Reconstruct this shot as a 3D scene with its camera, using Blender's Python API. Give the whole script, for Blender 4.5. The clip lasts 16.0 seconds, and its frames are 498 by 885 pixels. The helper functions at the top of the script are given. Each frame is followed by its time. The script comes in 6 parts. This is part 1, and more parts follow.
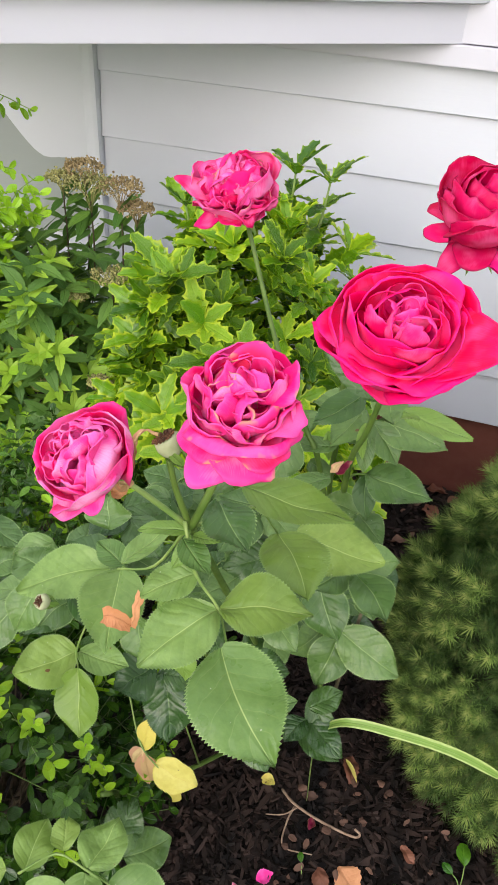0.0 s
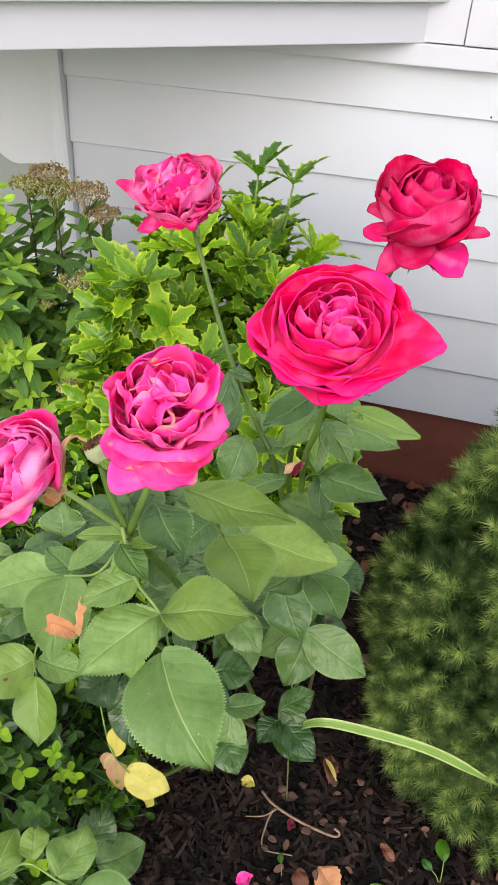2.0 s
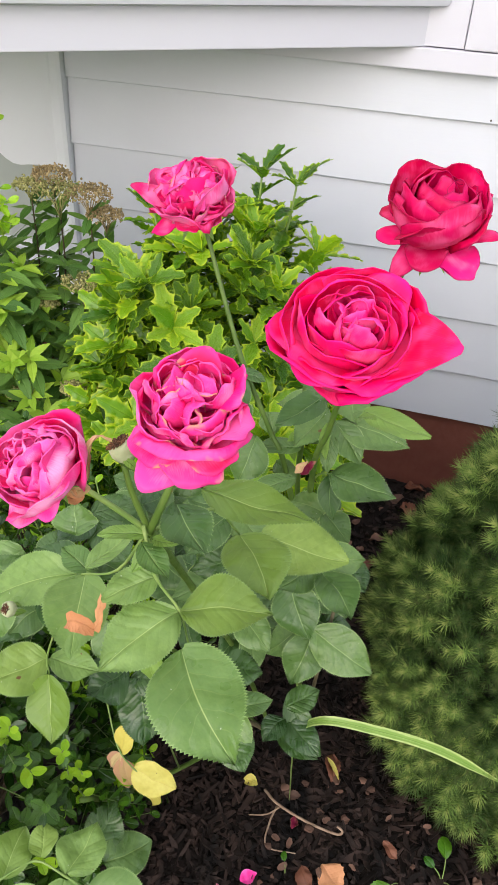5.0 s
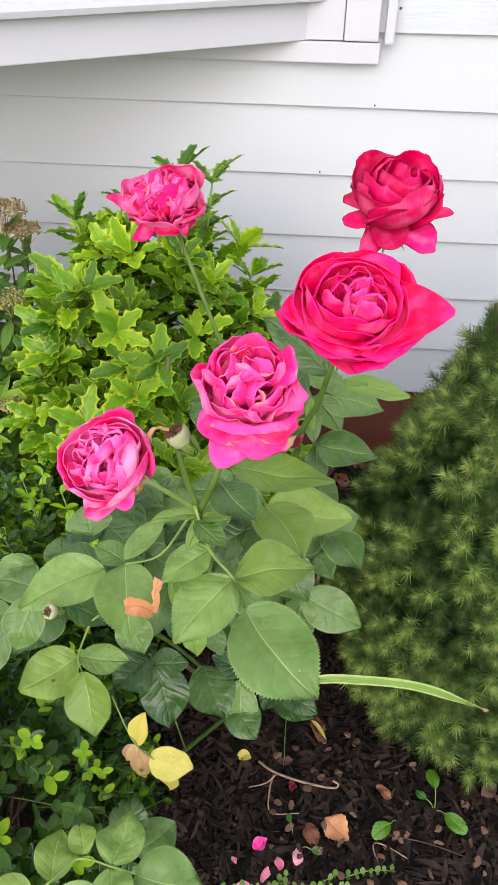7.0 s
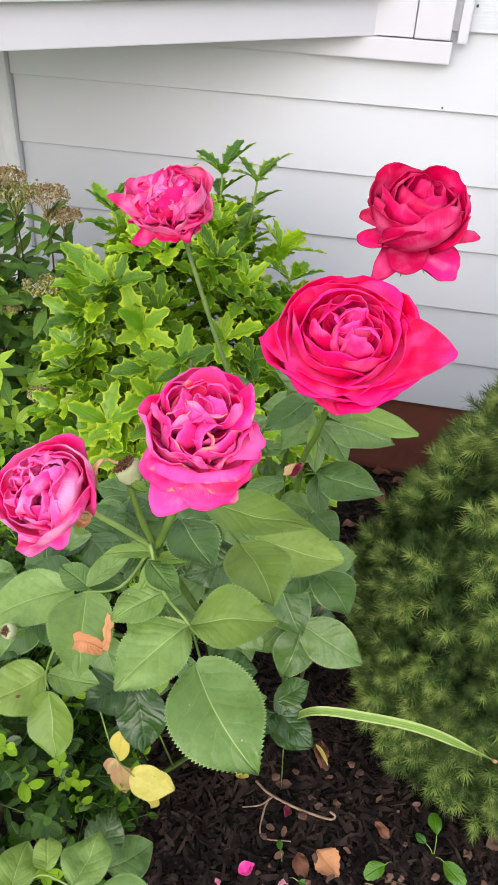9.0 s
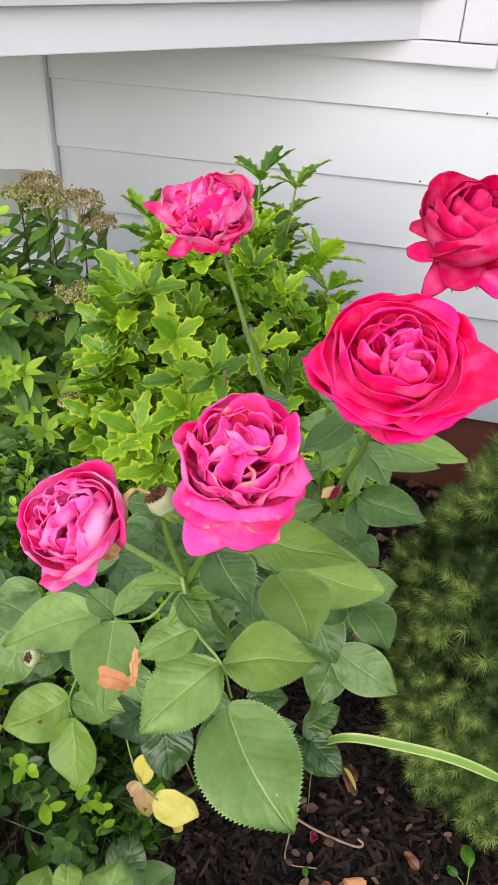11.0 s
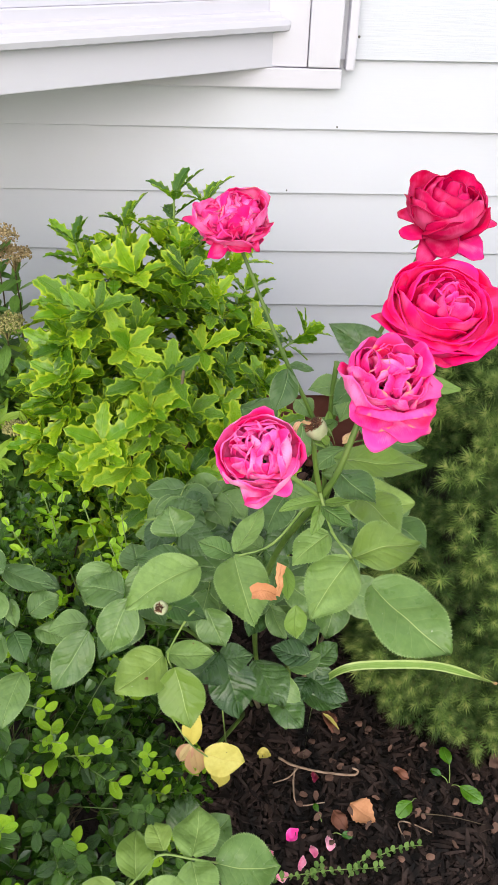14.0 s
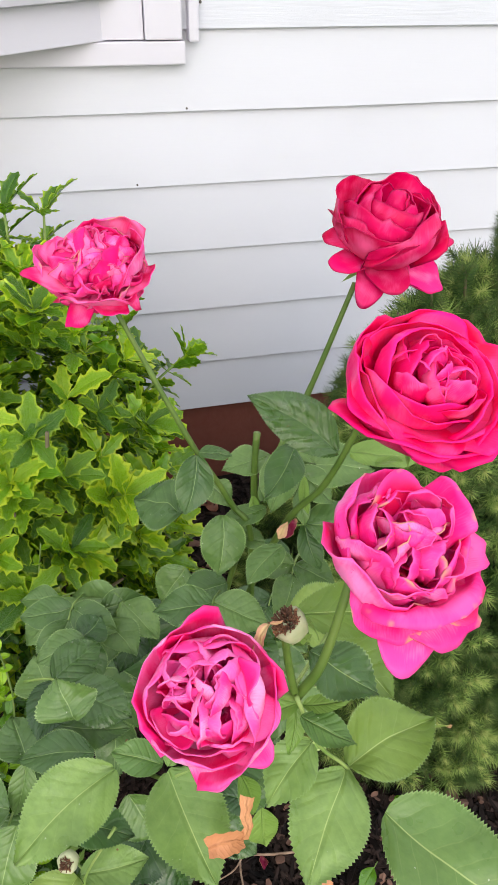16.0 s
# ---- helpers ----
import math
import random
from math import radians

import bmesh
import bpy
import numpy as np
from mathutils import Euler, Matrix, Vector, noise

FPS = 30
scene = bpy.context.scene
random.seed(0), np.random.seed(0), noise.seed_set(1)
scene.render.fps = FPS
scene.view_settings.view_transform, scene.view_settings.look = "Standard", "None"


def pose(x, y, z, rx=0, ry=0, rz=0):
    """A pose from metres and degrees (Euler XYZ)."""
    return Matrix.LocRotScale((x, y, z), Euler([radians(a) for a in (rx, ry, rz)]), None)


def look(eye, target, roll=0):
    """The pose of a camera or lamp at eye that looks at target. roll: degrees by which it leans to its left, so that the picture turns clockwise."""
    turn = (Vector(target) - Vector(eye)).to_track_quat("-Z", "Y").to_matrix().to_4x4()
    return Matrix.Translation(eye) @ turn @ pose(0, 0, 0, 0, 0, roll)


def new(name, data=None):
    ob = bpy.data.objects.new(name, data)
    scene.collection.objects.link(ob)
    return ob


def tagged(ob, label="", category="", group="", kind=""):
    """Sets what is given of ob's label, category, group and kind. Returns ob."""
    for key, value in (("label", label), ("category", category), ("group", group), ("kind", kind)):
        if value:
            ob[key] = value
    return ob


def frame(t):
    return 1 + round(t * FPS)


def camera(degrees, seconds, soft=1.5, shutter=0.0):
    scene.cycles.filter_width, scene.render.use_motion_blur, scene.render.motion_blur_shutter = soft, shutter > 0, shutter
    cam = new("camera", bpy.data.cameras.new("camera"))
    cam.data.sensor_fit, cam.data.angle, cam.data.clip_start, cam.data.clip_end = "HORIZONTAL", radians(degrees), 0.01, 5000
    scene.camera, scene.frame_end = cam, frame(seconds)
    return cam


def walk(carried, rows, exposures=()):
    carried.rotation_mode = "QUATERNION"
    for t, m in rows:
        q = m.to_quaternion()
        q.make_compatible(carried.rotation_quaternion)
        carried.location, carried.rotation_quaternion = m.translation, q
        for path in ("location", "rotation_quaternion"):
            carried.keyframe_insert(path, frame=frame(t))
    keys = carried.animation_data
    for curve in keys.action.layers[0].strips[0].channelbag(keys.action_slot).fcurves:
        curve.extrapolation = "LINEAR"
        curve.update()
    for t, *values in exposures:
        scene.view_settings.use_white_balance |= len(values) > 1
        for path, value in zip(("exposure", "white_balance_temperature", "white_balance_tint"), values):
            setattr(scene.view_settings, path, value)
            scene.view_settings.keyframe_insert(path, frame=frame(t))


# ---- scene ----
cam = camera(37.5, 16.0)
EXPOSURE = 0.76
PATH = [
    (0, (-0.029, 0.103, 1.293), (-0.473, 1.644, 0.099), 3.7),
    (0.5, (-0.016, 0.111, 1.294), (-0.457, 1.652, 0.099), 3.4),
    (1, (-0.015, 0.108, 1.296), (-0.448, 1.654, 0.104), 3.1),
    (1.5, (-0.009, 0.107, 1.297), (-0.433, 1.658, 0.108), 2.9),
    (2, (0.003, 0.114, 1.295), (-0.418, 1.665, 0.105), 2.8),
    (2.5, (0.002, 0.119, 1.293), (-0.417, 1.67, 0.101), 2.8),
    (3, (-0.004, 0.118, 1.292), (-0.418, 1.668, 0.097), 2.8),
    (3.5, (-0.007, 0.114, 1.293), (-0.421, 1.663, 0.097), 3.0),
    (4, (-0.006, 0.11, 1.293), (-0.418, 1.659, 0.097), 3.2),
    (4.5, (-0.005, 0.107, 1.294), (-0.414, 1.66, 0.102), 3.2),
    (6.8, (-0.079, 0.053, 1.316), (-0.265, 1.655, 0.133), 1.2),
    (7, (-0.088, 0.04, 1.315), (-0.221, 1.642, 0.125), 1.0),
    (7.5, (-0.11, 0.002, 1.318), (-0.192, 1.598, 0.115), 2.2),
    (8, (-0.102, 0.017, 1.318), (-0.232, 1.606, 0.11), 3.4),
    (8.5, (-0.044, 0.082, 1.316), (-0.261, 1.66, 0.106), 3.3),
    (9, (-0.039, 0.103, 1.312), (-0.326, 1.668, 0.101), 2.6),
    (9.2, (-0.044, 0.104, 1.31), (-0.353, 1.666, 0.099), 2.3),
    (11.5, (-0.059, 0.137, 1.304), (-0.424, 1.694, 0.104), 2.1),
    (12, (-0.1, 0.111, 1.305), (-0.426, 1.686, 0.116), 2.6),
    (12.5, (-0.146, 0.05, 1.32), (-0.382, 1.656, 0.151), 2.2),
    (13, (-0.192, -0.012, 1.33), (-0.31, 1.619, 0.18), 1.6),
    (13.5, (-0.216, -0.038, 1.336), (-0.238, 1.602, 0.191), 1.5),
    (14, (-0.229, -0.017, 1.33), (-0.154, 1.618, 0.181), 1.7),
    (14.5, (-0.245, 0.043, 1.316), (-0.071, 1.667, 0.161), 1.9),
    (15, (-0.25, 0.098, 1.313), (0.02, 1.7, 0.147), 2.0),
    (15.5, (-0.236, 0.163, 1.307), (0.135, 1.735, 0.128), 1.7),
    (16, (-0.236, 0.208, 1.298), (0.179, 1.761, 0.109), 1.4),
]
walk(cam, [(t, look(eye, target, roll)) for t, eye, target, roll in PATH], [(0.0, EXPOSURE), (9.0, EXPOSURE), (12.5, EXPOSURE - 0.06), (13.5, EXPOSURE + 0.04), (14.5, EXPOSURE + 0.02), (15.0, EXPOSURE + 0.05), (16.0, EXPOSURE - 0.05)])
SKY, SUN = 0.124, 1.28

# ---- daylight: bright overcast ----
world = bpy.data.worlds.new("overcast_sky")
scene.world = world
world.use_nodes = True
wn, wl = world.node_tree.nodes, world.node_tree.links
wn.clear()
sky = wn.new("ShaderNodeTexSky")
sky.sky_type, sky.sun_disc = "NISHITA", False
sky.sun_elevation, sky.sun_rotation = radians(21), radians(188)
sky.air_density, sky.dust_density = 1.0, 3.0
cloud = wn.new("ShaderNodeMix")
cloud.data_type = "RGBA"
cloud.inputs["Factor"].default_value = 0.72
cloud.inputs["B"].default_value = (9.0, 9.1, 9.5, 1)
bg = wn.new("ShaderNodeBackground")
wout = wn.new("ShaderNodeOutputWorld")
# an overcast sky is brightest overhead
up = wn.new("ShaderNodeTexCoord")
rise = wn.new("ShaderNodeSeparateXYZ")
deck = wn.new("ShaderNodeMapRange")
deck.inputs["From Min"].default_value, deck.inputs["From Max"].default_value = 0.0, 1.0
deck.inputs["To Min"].default_value, deck.inputs["To Max"].default_value = 0.88 * SKY, 1.28 * SKY
wl.new(up.outputs["Generated"], rise.inputs["Vector"])
wl.new(rise.outputs["Z"], deck.inputs["Value"])
wl.new(deck.outputs["Result"], bg.inputs["Strength"])
wl.new(sky.outputs["Color"], cloud.inputs["A"])
wl.new(cloud.outputs["Result"], bg.inputs["Color"])
wl.new(bg.outputs["Background"], wout.inputs["Surface"])

sun = new("sun", bpy.data.lights.new("sun", "SUN"))
sun.data.energy, sun.data.angle, sun.data.color = SUN, radians(60), (1.0, 0.975, 0.95)
sun.matrix_world = look((-0.4, -2.6, 0.95), (0, 0, 0))


# ---- materials ----
def shader(name):
    m = bpy.data.materials.new(name)
    m.use_nodes = True
    nodes, links = m.node_tree.nodes, m.node_tree.links
    return m, nodes, links, nodes["Principled BSDF"], nodes["Material Output"]


def rgb(c):
    return (*c, 1.0)


def mixed(nodes, links, a, b, fac):
    """A colour mix; a, b and fac are sockets or values."""
    n = nodes.new("ShaderNodeMix")
    n.data_type = "RGBA"
    for key, v in (("A", a), ("B", b), ("Factor", fac)):
        if isinstance(v, (tuple, float, int)):
            n.inputs[key].default_value = rgb(v) if isinstance(v, tuple) else v
        else:
            links.new(v, n.inputs[key])
    return n.outputs["Result"]


def maths(nodes, links, op, a, b=0.0, c=None, clamp=False):
    n = nodes.new("ShaderNodeMath")
    n.operation, n.use_clamp = op, clamp
    for i, v in enumerate((a, b) if c is None else (a, b, c)):
        if isinstance(v, (float, int)):
            n.inputs[i].default_value = v
        else:
            links.new(v, n.inputs[i])
    return n.outputs[0]


def ranged(nodes, links, v, lo, hi, a=0.0, b=1.0):
    n = nodes.new("ShaderNodeMapRange")
    n.interpolation_type = "SMOOTHSTEP"
    links.new(v, n.inputs["Value"])
    for key, x in (("From Min", lo), ("From Max", hi), ("To Min", a), ("To Max", b)):
        n.inputs[key].default_value = x
    return n.outputs["Result"]


def noisy(nodes, links, scale, detail=3.0, stretch=None, coords="Object"):
    tc = nodes.new("ShaderNodeTexCoord")
    v = tc.outputs[coords]
    if stretch:
        mp = nodes.new("ShaderNodeMapping")
        mp.inputs["Scale"].default_value = stretch
        links.new(v, mp.inputs["Vector"])
        v = mp.outputs["Vector"]
    n = nodes.new("ShaderNodeTexNoise")
    n.inputs["Scale"].default_value, n.inputs["Detail"].default_value = scale, detail
    links.new(v, n.inputs["Vector"])
    return n.outputs["Fac"]


def chance(nodes, links):
    """One random value for each object and each loose piece."""
    a, b = nodes.new("ShaderNodeObjectInfo"), nodes.new("ShaderNodeNewGeometry")
    return maths(nodes, links, "FRACT", maths(nodes, links, "ADD", a.outputs["Random"], b.outputs["Random Per Island"]))


def bumped(nodes, links, bsdf, height, strength, distance):
    n = nodes.new("ShaderNodeBump")
    n.inputs["Strength"].default_value, n.inputs["Distance"].default_value = strength, distance
    links.new(height, n.inputs["Height"])
    links.new(n.outputs["Normal"], bsdf.inputs["Normal"])
    return n.outputs["Normal"]


def see_through(nodes, links, bsdf, out, colour, share):
    """Lets part of the light through a thin leaf or petal."""
    tr, mx = nodes.new("ShaderNodeBsdfTranslucent"), nodes.new("ShaderNodeMixShader")
    mx.inputs["Fac"].default_value = share
    links.new(colour, tr.inputs["Color"])
    links.new(bsdf.outputs["BSDF"], mx.inputs[1])
    links.new(tr.outputs["BSDF"], mx.inputs[2])
    links.new(mx.outputs["Shader"], out.inputs["Surface"])


def rough_mat(name, c1, c2, scale=8.0, rough=0.6, bump=0.3, bump_scale=60.0, depth=0.002, stretch=None, vary=0.0, spec=0.4):
    m, nodes, links, bsdf, out = shader(name)
    big = ranged(nodes, links, noisy(nodes, links, scale, 4.0, stretch), 0.3, 0.7)
    col = mixed(nodes, links, c1, c2, big)
    fine = noisy(nodes, links, bump_scale, 5.0, stretch)
    if vary:
        tone = maths(nodes, links, "MULTIPLY_ADD", chance(nodes, links), 2 * vary, 1 - vary)
        hsv = nodes.new("ShaderNodeHueSaturation")
        links.new(tone, hsv.inputs["Value"])
        links.new(col, hsv.inputs["Color"])
        col = hsv.outputs["Color"]
    links.new(col, bsdf.inputs["Base Color"])
    links.new(ranged(nodes, links, fine, 0.2, 0.8, rough - 0.1, min(1.0, rough + 0.12)), bsdf.inputs["Roughness"])
    bsdf.inputs["Specular IOR Level"].default_value = spec
    bumped(nodes, links, bsdf, fine, bump, depth)
    return m


def leaf_mat(name, dark, light, vein, rough=0.42, veins=7.0, edge=None, edge_from=0.6, side=0.3, share=0.22, spots=0.0, spec=0.45, ribs=0.12, soft=0.16, ragged=0.6):
    """A leaf: blotched green, pale midrib, faint side veins, tinted margin, a few specks and browned bites."""
    m, nodes, links, bsdf, out = shader(name)
    uv = nodes.new("ShaderNodeUVMap")
    sep = nodes.new("ShaderNodeSeparateXYZ")
    links.new(uv.outputs["UV"], sep.inputs["Vector"])
    u = sep.outputs["X"]
    v = maths(nodes, links, "ABSOLUTE", maths(nodes, links, "MULTIPLY_ADD", sep.outputs["Y"], 2.0, -1.0))
    mid = ranged(nodes, links, v, 0.006, 0.022, 1.0, 0.0)
    valley = ranged(nodes, links, v, 0.0, 0.16, 1.0, 0.0)
    warp = maths(nodes, links, "MULTIPLY", noisy(nodes, links, 60.0, 2.0), 0.6)
    wave = maths(nodes, links, "FRACT", maths(nodes, links, "ADD", warp, maths(nodes, links, "MULTIPLY_ADD", u, veins, maths(nodes, links, "MULTIPLY", v, -1.7))))
    off = maths(nodes, links, "ABSOLUTE", maths(nodes, links, "SUBTRACT", wave, 0.5))
    rib = ranged(nodes, links, off, 0.0, 0.30, 1.0, 0.0)
    line = maths(nodes, links, "MULTIPLY", ranged(nodes, links, off, 0.0, 0.05, 1.0, 0.0), ranged(nodes, links, v, 0.55, 0.95, 1.0, 0.0))
    rnd = chance(nodes, links)
    blotch = noisy(nodes, links, 45.0, 3.0)
    fac = maths(nodes, links, "ADD", maths(nodes, links, "MULTIPLY", blotch, 0.7), maths(nodes, links, "MULTIPLY_ADD", rnd, 0.95, -0.36), clamp=True)
    col = mixed(nodes, links, dark, light, fac)
    if edge:
        rim = ranged(nodes, links, maths(nodes, links, "ADD", v, maths(nodes, links, "MULTIPLY_ADD", blotch, ragged, -0.5 * ragged)), edge_from, edge_from + soft)
        rim = maths(nodes, links, "MULTIPLY", rim, ranged(nodes, links, rnd, 0.0, 0.35, 0.35, 1.0))
        col = mixed(nodes, links, col, edge, rim)
    col = mixed(nodes, links, col, vein, maths(nodes, links, "MULTIPLY", line, side))
    mottle = ranged(nodes, links, noisy(nodes, links, 170.0, 3.0), 0.35, 0.7, 0.0, 0.30)
    col = mixed(nodes, links, col, dark, mottle)
    col = mixed(nodes, links, col, vein, maths(nodes, links, "MULTIPLY", mid, 0.55))
    if spots:
        dots = ranged(nodes, links, noisy(nodes, links, 330.0, 1.0), 0.77, 0.80)
        col = mixed(nodes, links, col, (0.55, 0.6, 0.45), maths(nodes, links, "MULTIPLY", dots, spots))
        scab = maths(nodes, links, "MULTIPLY", ranged(nodes, links, noisy(nodes, links, 95.0, 2.0), 0.735, 0.75), ranged(nodes, links, rnd, 0.45, 0.5))
        col = mixed(nodes, links, col, (0.16, 0.085, 0.03), scab)
    links.new(col, bsdf.inputs["Base Color"])
    fine = noisy(nodes, links, 300.0, 2.0)
    links.new(ranged(nodes, links, blotch, 0.3, 0.7, rough - 0.08, rough + 0.12), bsdf.inputs["Roughness"])
    bsdf.inputs["Specular IOR Level"].default_value = spec
    h = maths(nodes, links, "ADD", maths(nodes, links, "MULTIPLY", valley, -0.5), maths(nodes, links, "MULTIPLY", rib, -ribs))
    h = maths(nodes, links, "ADD", h, maths(nodes, links, "MULTIPLY_ADD", fine, 0.22, maths(nodes, links, "MULTIPLY", blotch, 0.9)))
    bumped(nodes, links, bsdf, h, 0.8, 0.0016)
    see_through(nodes, links, bsdf, out, col, share)
    return m


def petal_mat(name, deep, mid, pale, edge, rough=0.5, wash=0.5, rim_from=0.84, scorch=0.0, share=0.28):
    """Velvety petal: deep and pale cloudy patches, tinted or scorched rim, faint veins along it. Pale patches and pale
    rims also paint in highlights.
    """
    m, nodes, links, bsdf, out = shader(name)
    uv = nodes.new("ShaderNodeUVMap")
    sep = nodes.new("ShaderNodeSeparateXYZ")
    links.new(uv.outputs["UV"], sep.inputs["Vector"])
    u = sep.outputs["X"]
    v = maths(nodes, links, "ABSOLUTE", maths(nodes, links, "MULTIPLY_ADD", sep.outputs["Y"], 2.0, -1.0))
    rnd = chance(nodes, links)
    soft = noisy(nodes, links, 55.0, 2.0)
    streak = noisy(nodes, links, 6.0, 3.0, (1.2, 10.0, 1.0), "UV")
    col = mixed(nodes, links, deep, mid, ranged(nodes, links, maths(nodes, links, "MULTIPLY_ADD", rnd, 0.5, maths(nodes, links, "MULTIPLY", soft, 0.7)), 0.25, 0.85))
    # pale wash: highlights on the petal painted into its colour
    patch = maths(nodes, links, "MULTIPLY_ADD", streak, 0.14, maths(nodes, links, "MULTIPLY", noisy(nodes, links, 46.0, 2.0), 0.86))
    col = mixed(nodes, links, col, pale, maths(nodes, links, "MULTIPLY", ranged(nodes, links, patch, 0.47, 0.68), wash))
    rim = maths(nodes, links, "MAXIMUM", ranged(nodes, links, u, rim_from, 1.0), ranged(nodes, links, v, rim_from, 1.0))
    col = mixed(nodes, links, col, edge, maths(nodes, links, "MULTIPLY", rim, maths(nodes, links, "MULTIPLY_ADD", soft, 1.3, 0.0, clamp=True)))
    if scorch:
        burnt = maths(nodes, links, "MULTIPLY", ranged(nodes, links, u, 0.88, 1.0), ranged(nodes, links, noisy(nodes, links, 75.0, 2.0), 0.54, 0.64))
        col = mixed(nodes, links, col, (0.62, 0.38, 0.18), maths(nodes, links, "MULTIPLY", burnt, scorch))
    links.new(col, bsdf.inputs["Base Color"])
    bsdf.inputs["Roughness"].default_value = rough - 0.10
    bsdf.inputs["Specular IOR Level"].default_value = 0.20
    bumped(nodes, links, bsdf, maths(nodes, links, "MULTIPLY_ADD", streak, 0.25, soft), 0.6, 0.0016)
    see_through(nodes, links, bsdf, out, col, share)
    return m


def needle_mat(name, dark, light, young):
    """Conifer needles: green along the shoot, paler and yellower at its growing end."""
    m, nodes, links, bsdf, out = shader(name)
    uv = nodes.new("ShaderNodeUVMap")
    sep = nodes.new("ShaderNodeSeparateXYZ")
    links.new(uv.outputs["UV"], sep.inputs["Vector"])
    col = mixed(nodes, links, dark, light, chance(nodes, links))
    end = maths(nodes, links, "MULTIPLY", ranged(nodes, links, sep.outputs["X"], 0.55, 1.0), ranged(nodes, links, sep.outputs["Y"], 0.0, 0.9, 1.0, 0.15))
    col = mixed(nodes, links, col, young, end)
    big = noisy(nodes, links, 9.0, 2.0)
    col = mixed(nodes, links, col, dark, ranged(nodes, links, big, 0.45, 0.7, 0.0, 0.5))
    links.new(col, bsdf.inputs["Base Color"])
    bsdf.inputs["Roughness"].default_value, bsdf.inputs["Specular IOR Level"].default_value = 0.55, 0.12
    return m


def siding_mat(name, base, grain=0.25):
    """White house paint on boards: faint grain along them, grime specks, brush-worn gloss."""
    m, nodes, links, bsdf, out = shader(name)
    cloud_ = noisy(nodes, links, 2.2, 3.0)
    grit = noisy(nodes, links, 42.0, 5.0, (0.35, 1.0, 6.0))
    col = mixed(nodes, links, base, tuple(c * 0.9 for c in base), ranged(nodes, links, cloud_, 0.35, 0.75))
    stain = maths(nodes, links, "MULTIPLY", ranged(nodes, links, noisy(nodes, links, 14.0, 6.0, (0.6, 1.0, 1.6)), 0.58, 0.8), 0.35)
    col = mixed(nodes, links, col, (0.55, 0.56, 0.54), stain)
    rnd = chance(nodes, links)
    col = mixed(nodes, links, col, tuple(c * 0.95 for c in base), rnd)
    links.new(col, bsdf.inputs["Base Color"])
    links.new(ranged(nodes, links, grit, 0.2, 0.8, 0.42, 0.62), bsdf.inputs["Roughness"])
    bumped(nodes, links, bsdf, grit, grain, 0.0012)
    return m


WHITE = siding_mat("white_siding_paint", (0.560, 0.570, 0.632))
TRIM = siding_mat("white_trim_paint", (0.570, 0.556, 0.628), 0.12)
WEATHERED = siding_mat("weathered_white_paint", (0.53, 0.545, 0.605), 0.9)
PANEL = siding_mat("white_panel_paint", (0.62, 0.625, 0.675), 0.1)
# grey for the shaded wall below the scalloped panel
PANEL_SHADE = siding_mat("panel_shade_grey", (0.30, 0.32, 0.31), 0.2)
FOUNDATION = rough_mat("red_brown_foundation_paint", (0.115, 0.032, 0.022), (0.165, 0.050, 0.034), 5, 0.7, 0.5, 45, 0.004)
SOIL = rough_mat("dark_damp_soil", (0.006, 0.005, 0.004), (0.018, 0.013, 0.011), 16, 0.85, 0.9, 60, 0.02, spec=0.12)
MULCH = rough_mat("dark_bark_mulch", (0.006, 0.0045, 0.004), (0.034, 0.021, 0.017), 30, 0.72, 0.6, 160, 0.003, (1, 0.15, 1), 0.8, 0.16)
BARKBIT = rough_mat("brown_bark_chip", (0.085, 0.042, 0.028), (0.17, 0.092, 0.064), 30, 0.8, 0.5, 120, 0.002, None, 0.45)
LAWN = rough_mat("mown_lawn", (0.09, 0.145, 0.045), (0.15, 0.215, 0.075), 3, 0.8, 0.6, 90, 0.02)
CANE = rough_mat("green_rose_cane", (0.062, 0.115, 0.017), (0.115, 0.180, 0.034), 30, 0.45, 0.3, 120, 0.001)
CANE_OLD = rough_mat("woody_brown_cane", (0.09, 0.075, 0.04), (0.16, 0.13, 0.07), 25, 0.7, 0.5, 90, 0.002)
STALK = rough_mat("yellow_green_leaf_stalk", (0.13, 0.22, 0.045), (0.24, 0.32, 0.09), 40, 0.45, 0.2, 150, 0.0006)
TWIG = rough_mat("dry_tan_twig", (0.20, 0.125, 0.08), (0.36, 0.25, 0.175), 60, 0.7, 0.6, 160, 0.002)
BROWNTWIG = rough_mat("brown_woody_stem", (0.05, 0.035, 0.02), (0.10, 0.07, 0.04), 30, 0.75, 0.6, 90, 0.002)
LEAF = leaf_mat("rose_leaf", (0.0680, 0.1480, 0.0285), (0.2289, 0.3521, 0.0878), (0.46, 0.56, 0.20), 0.33, 6.0, (0.25, 0.37, 0.12), 0.94, 0.10, 0.24, 0.6, 0.40, 0.18, 0.06, 0.08)
# lighter copy of the rose leaf, the light falling on it put into colour
LEAF_BRIGHT = leaf_mat("rose_leaf_lit_tint", (0.1323, 0.2250, 0.0344), (0.2818, 0.3950, 0.0860), (0.50, 0.60, 0.22), 0.34, 6.0, (0.25, 0.37, 0.12), 0.94, 0.10, 0.28, 0.6, 0.40, 0.18, 0.06, 0.08)
# darker leaf colours: shade of the bush's lower and inner leaves put in
LEAF_MID = leaf_mat("rose_leaf_shaded", (0.0412, 0.0986, 0.0231), (0.1546, 0.2554, 0.0674), (0.34, 0.46, 0.17), 0.32, 6.0, (0.30, 0.42, 0.15), 0.94, 0.10, 0.2, 0.7, 0.42, 0.20, 0.06, 0.08)
